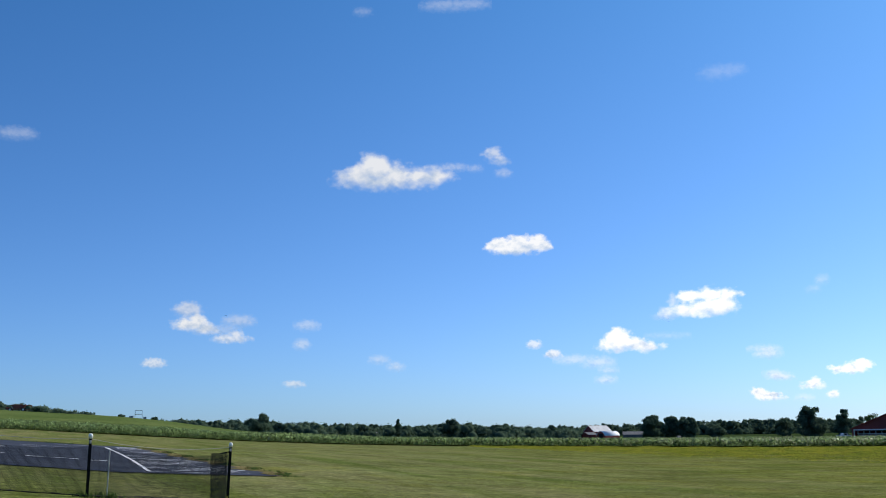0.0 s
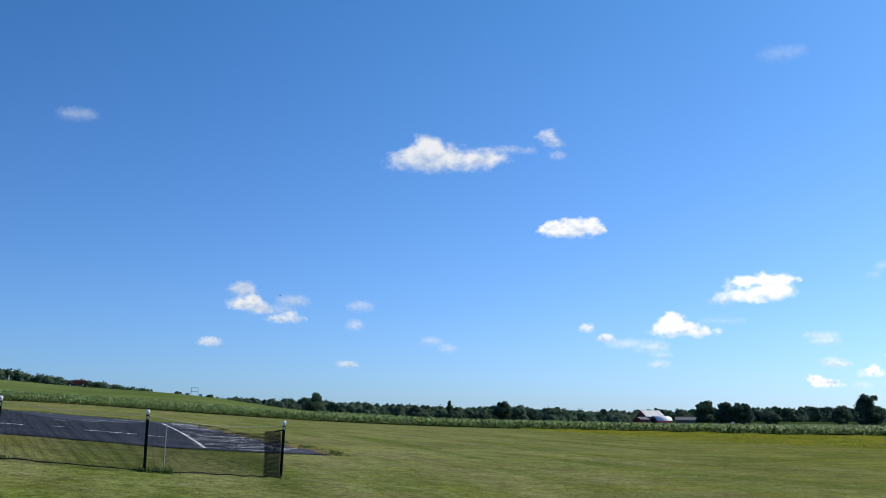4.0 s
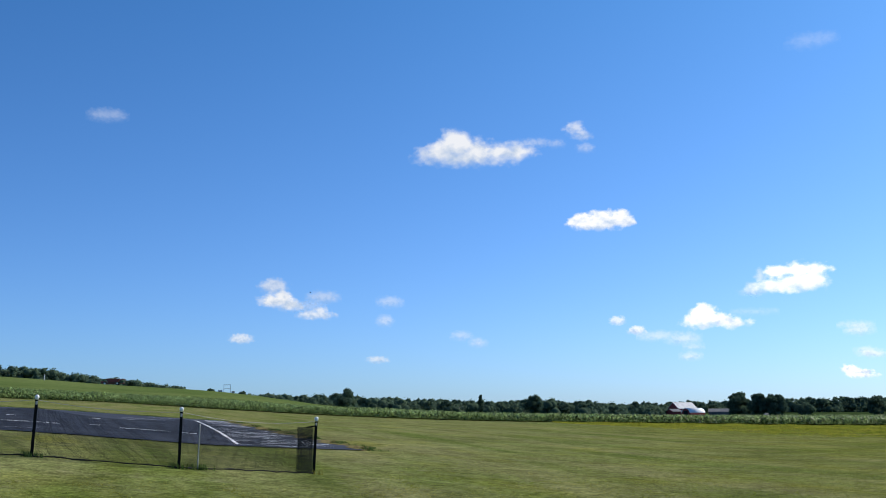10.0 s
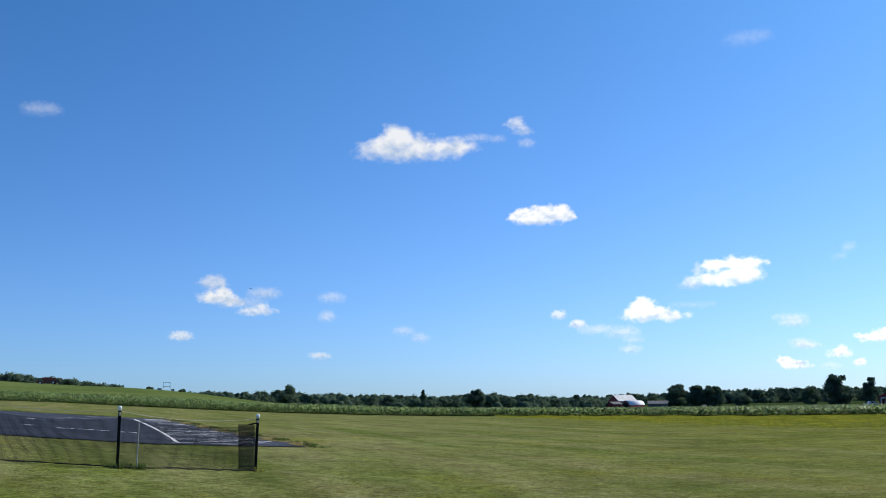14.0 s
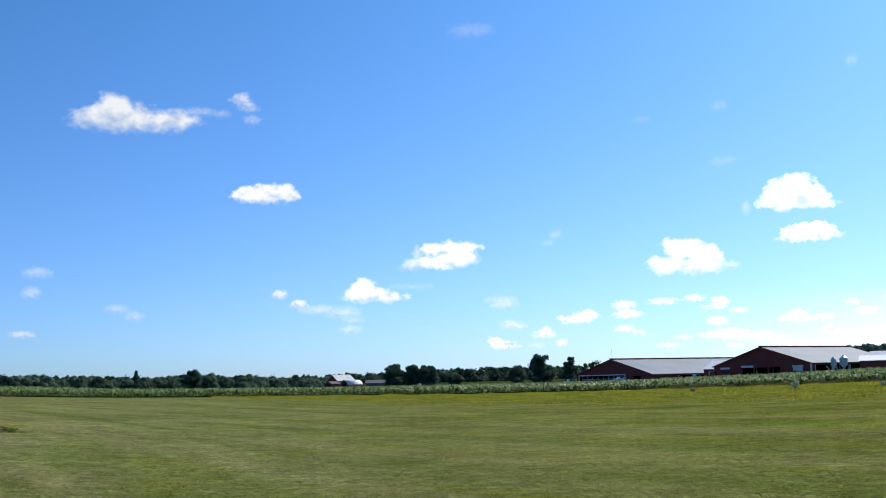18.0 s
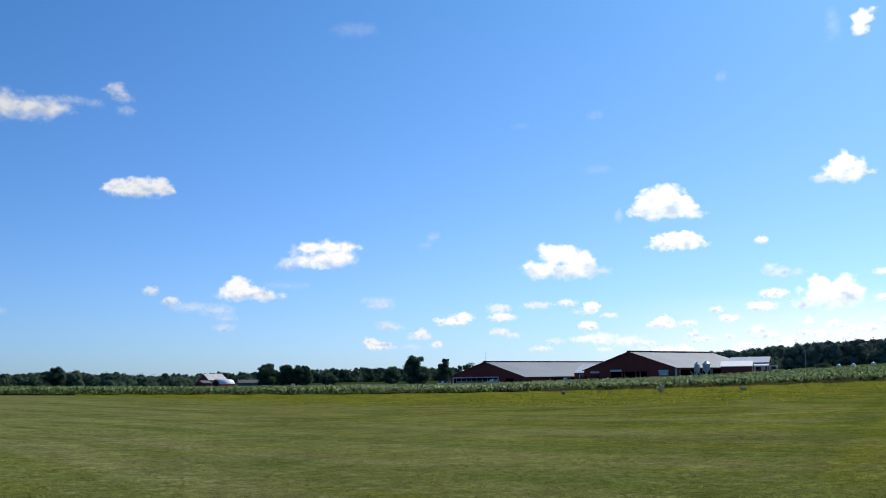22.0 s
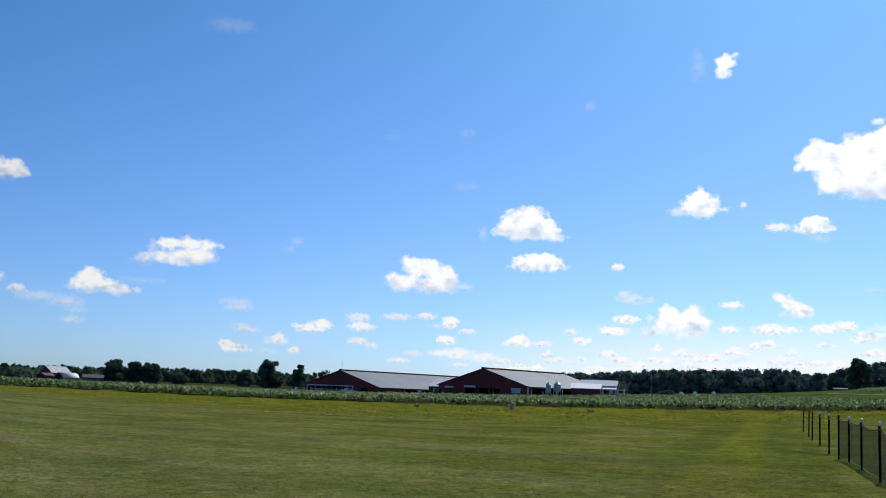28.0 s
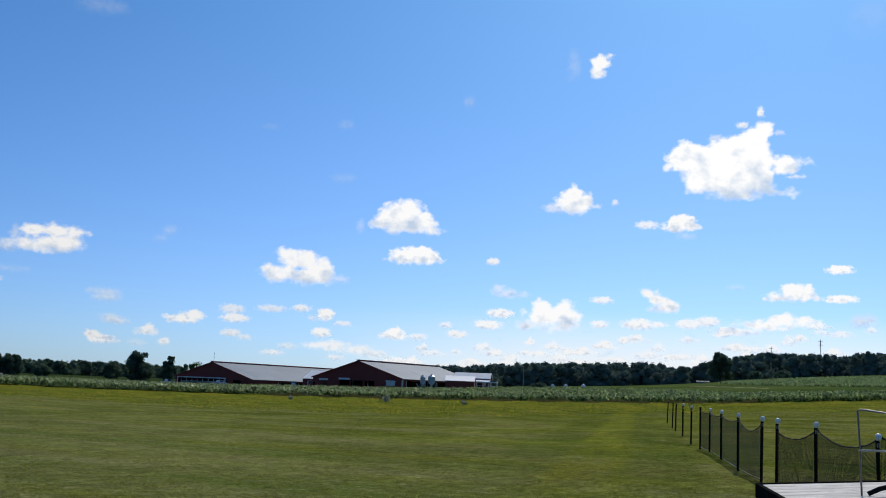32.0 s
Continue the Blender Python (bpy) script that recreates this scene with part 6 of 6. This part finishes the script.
def utility_pole(az, r, h, label, arms=1, mast=False):
    p = at(az, r)
    t = thing("utility_pole", Matrix.Translation(p) @ Matrix.Rotation(radians(-az + 25), 4, "Z"), label, "pole")
    if mast:
        for sx in (-1, 1):
            for sy in (-1, 1):
                part("leg", tube([(sx * 0.36, sy * 0.36, -1), (sx * 0.1, sy * 0.1, h)], 0.06, 5), M_SHED, t)
        for i in range(8):
            z = h * (0.1 + 0.115 * i)
            s = 0.36 - 0.26 * z / h
            part("brace", join(tube([(-s, -s, z), (s, -s, z + h * 0.1)], 0.035, 4), tube([(-s, s, z + h * 0.1), (s, s, z)], 0.035, 4)), M_SHED, t)
    else:
        part("pole", tube([(0, 0, -0.5), (0, 0, h)], [0.2, 0.13], 8), M_CONCRETE, t, "sun-bleached grey pole")
    for i in range(arms):
        z = h * (0.94 - 0.1 * i)
        part("cross_arm", box(-1.4, -0.09, z, 1.4, 0.09, z + 0.18), M_BARK if not mast else M_SHED, t)
        for x in (-1.2, -0.4, 0.4, 1.2):
            part("insulator", shifted(lathe([(0.05, z + 0.18), (0.08, z + 0.25), (0.04, z + 0.38)], 6), x), M_WHITE, t)


utility_pole(39.76, 430, 8.5, "wooden utility pole before the wood")
utility_pole(55.14, 720, 25, "tall steel mast on the wooded hill", 2, True)
utility_pole(52.72, 740, 22.5, "slim steel mast on the wooded hill", 1, True)


def truck(name, label, az, r, z, turn, paint, tall=1.0):
    p = at(az, r)
    p.z = z
    t = thing(name, Matrix.Translation(p) @ Matrix.Rotation(radians(turn), 4, "Z"), label, "vehicle", "farm vehicles")
    bm = bmesh.new()
    side = [(-2.5, 0.5), (2.5, 0.5), (2.55, 1.0), (1.3, 1.12), (0.75, 1.75 * tall), (-0.7, 1.75 * tall), (-0.85, 1.12), (-2.5, 1.12)]
    lo = [bm.verts.new((x, -0.9, z0)) for x, z0 in side]
    hi = [bm.verts.new((x, 0.9, z0)) for x, z0 in side]
    bm.faces.new(lo)
    bm.faces.new(hi[::-1])
    for i in range(len(side)):
        bm.faces.new((lo[i], hi[i], hi[(i + 1) % len(side)], lo[(i + 1) % len(side)]))
    bmesh.ops.recalc_face_normals(bm, faces=bm.faces)
    part("body", bm, paint, t)
    for s in (-1, 1):
        part("side_window", box(-0.6, s * 0.915 - 0.01, 1.2, 0.75, s * 0.915 + 0.01, 1.62 * tall), M_DARK, t)
        for x in (-1.6, 1.6):
            wheel(t, x, s * 0.82, 0.42, 0.26)
    part("windscreen", slab([(1.28, -0.75, 1.18), (1.28, 0.75, 1.18), (0.82, 0.75, 1.68 * tall), (0.82, -0.75, 1.68 * tall)], 0.03), M_DARK, t)


M_CAR_WHITE = material("white_car_paint", (0.75, 0.75, 0.74), (0.7, 0.7, 0.7), 0.5, 0.3, spec=0.5)
truck("pickup_truck", "white pickup truck parked before the barn mouth", 23.42, 377, 0.1, 20, M_CAR_WHITE)
truck("pickup_truck", "white van parked beside the barn", 20.75, 405, -0.4, 10, M_CAR_WHITE, 1.1)
truck("farm_tractor", "red tractor standing between the barns", 28.3, 372, 0.4, 30, M_MACHINE, 1.4)
truck("pickup_truck", "grey pickup truck between the barns", 27.4, 378, 0.1, 15, M_STEEL, 1.1)
truck("parked_car", "dark car parked by the farm shop", 39.0, 396, 2.9, 15, M_BLACK)

M_PALE = leafy("pale_seed_heads", (0.42, 0.44, 0.36), (0.3, 0.34, 0.22), 0.8, 0.3, 0.3, 0.8)


def shrub(az, r, h, w, seed, label="pale flowering weed clump in the verge"):
    p = at(az, r)
    t = thing("shrub", Matrix.Translation(p), label, "shrub", "verge shrubs")
    rnd = random.Random(seed)
    part("stems", join(*[tube([(0, 0, -0.05), (math.cos(i) * w * 0.3, math.sin(i) * w * 0.3, h * 0.7)], [0.015, 0.008], 4) for i in range(6)]), M_BARK, t)
    cs, rs = crown_blobs(h, w, seed, 0.15, 12)
    v = leaf_cloud(cs, rs, 240, 0.075, seed)
    part("foliage", (v.tolist(), quads(v)), M_PALE, t)


shrub(32.35, 107, 0.9, 1.1, 61)
shrub(36.6, 104, 0.4, 0.7, 64)
shrub(27.2, 110, 0.45, 0.5, 65)
patch("farm_track", 48.6, 52.6, curve([48.6, 50, 52.6], [292, 268, 236]), lambda a: float(np.interp(a, [48.6, 50, 52.6], [304, 279, 244])) - 3 + 2.5 * math.sin(a * 9), M_DIRT, 0.22, "pale dirt farm track across the fields", (40, 5), category="track")


def field_bush(az, r, h, w, seed, label):
    p = at(az, r)
    t = thing("bush", Matrix.Translation(p), label, "bush")
    part("stems", join(*[tube([(0, 0, -0.2), (math.cos(i * 1.1) * w * 0.3, math.sin(i * 1.1) * w * 0.3, h * 0.7)], [0.05, 0.02], 5) for i in range(6)]), M_BARK, t)
    cs, rs = crown_blobs(h, w, seed, -0.05, 14)
    v = leaf_cloud(cs, rs, 900, 0.05 * w + 0.06, seed)
    leaves = part("foliage", (v.tolist(), quads(v)), M_LEAF_DARK, t)
    cv, cf = foliage_core(cs, rs, seed, 0.75)
    part("inner_foliage", (cv.tolist(), cf), M_LEAF_DARK, leaves)


field_bush(-22.75, 326, 1.6, 4.0, 71, "scrubby bush beside the parked implement")
field_bush(-21.0, 328, 1.9, 4.5, 72, "scrubby bush behind the parked implement")
field_bush(-20.1, 330, 1.2, 4.0, 73, "low scrub on the hill crest")
field_bush(-15.2, 322, 0.9, 2.6, 74, "low scrub by the steel frame")
field_bush(-16.9, 322, 0.7, 2.4, 75, "low scrub by the steel frame")
field_bush(40.6, 322, 1.6, 4.5, 76, "dark bush beside the calf hutches")
field_bush(51.9, 470, 4.0, 8.0, 77, "dark bush at the wood's edge")
field_bush(53.3, 500, 3.6, 9.0, 78, "dark bush at the wood's edge")
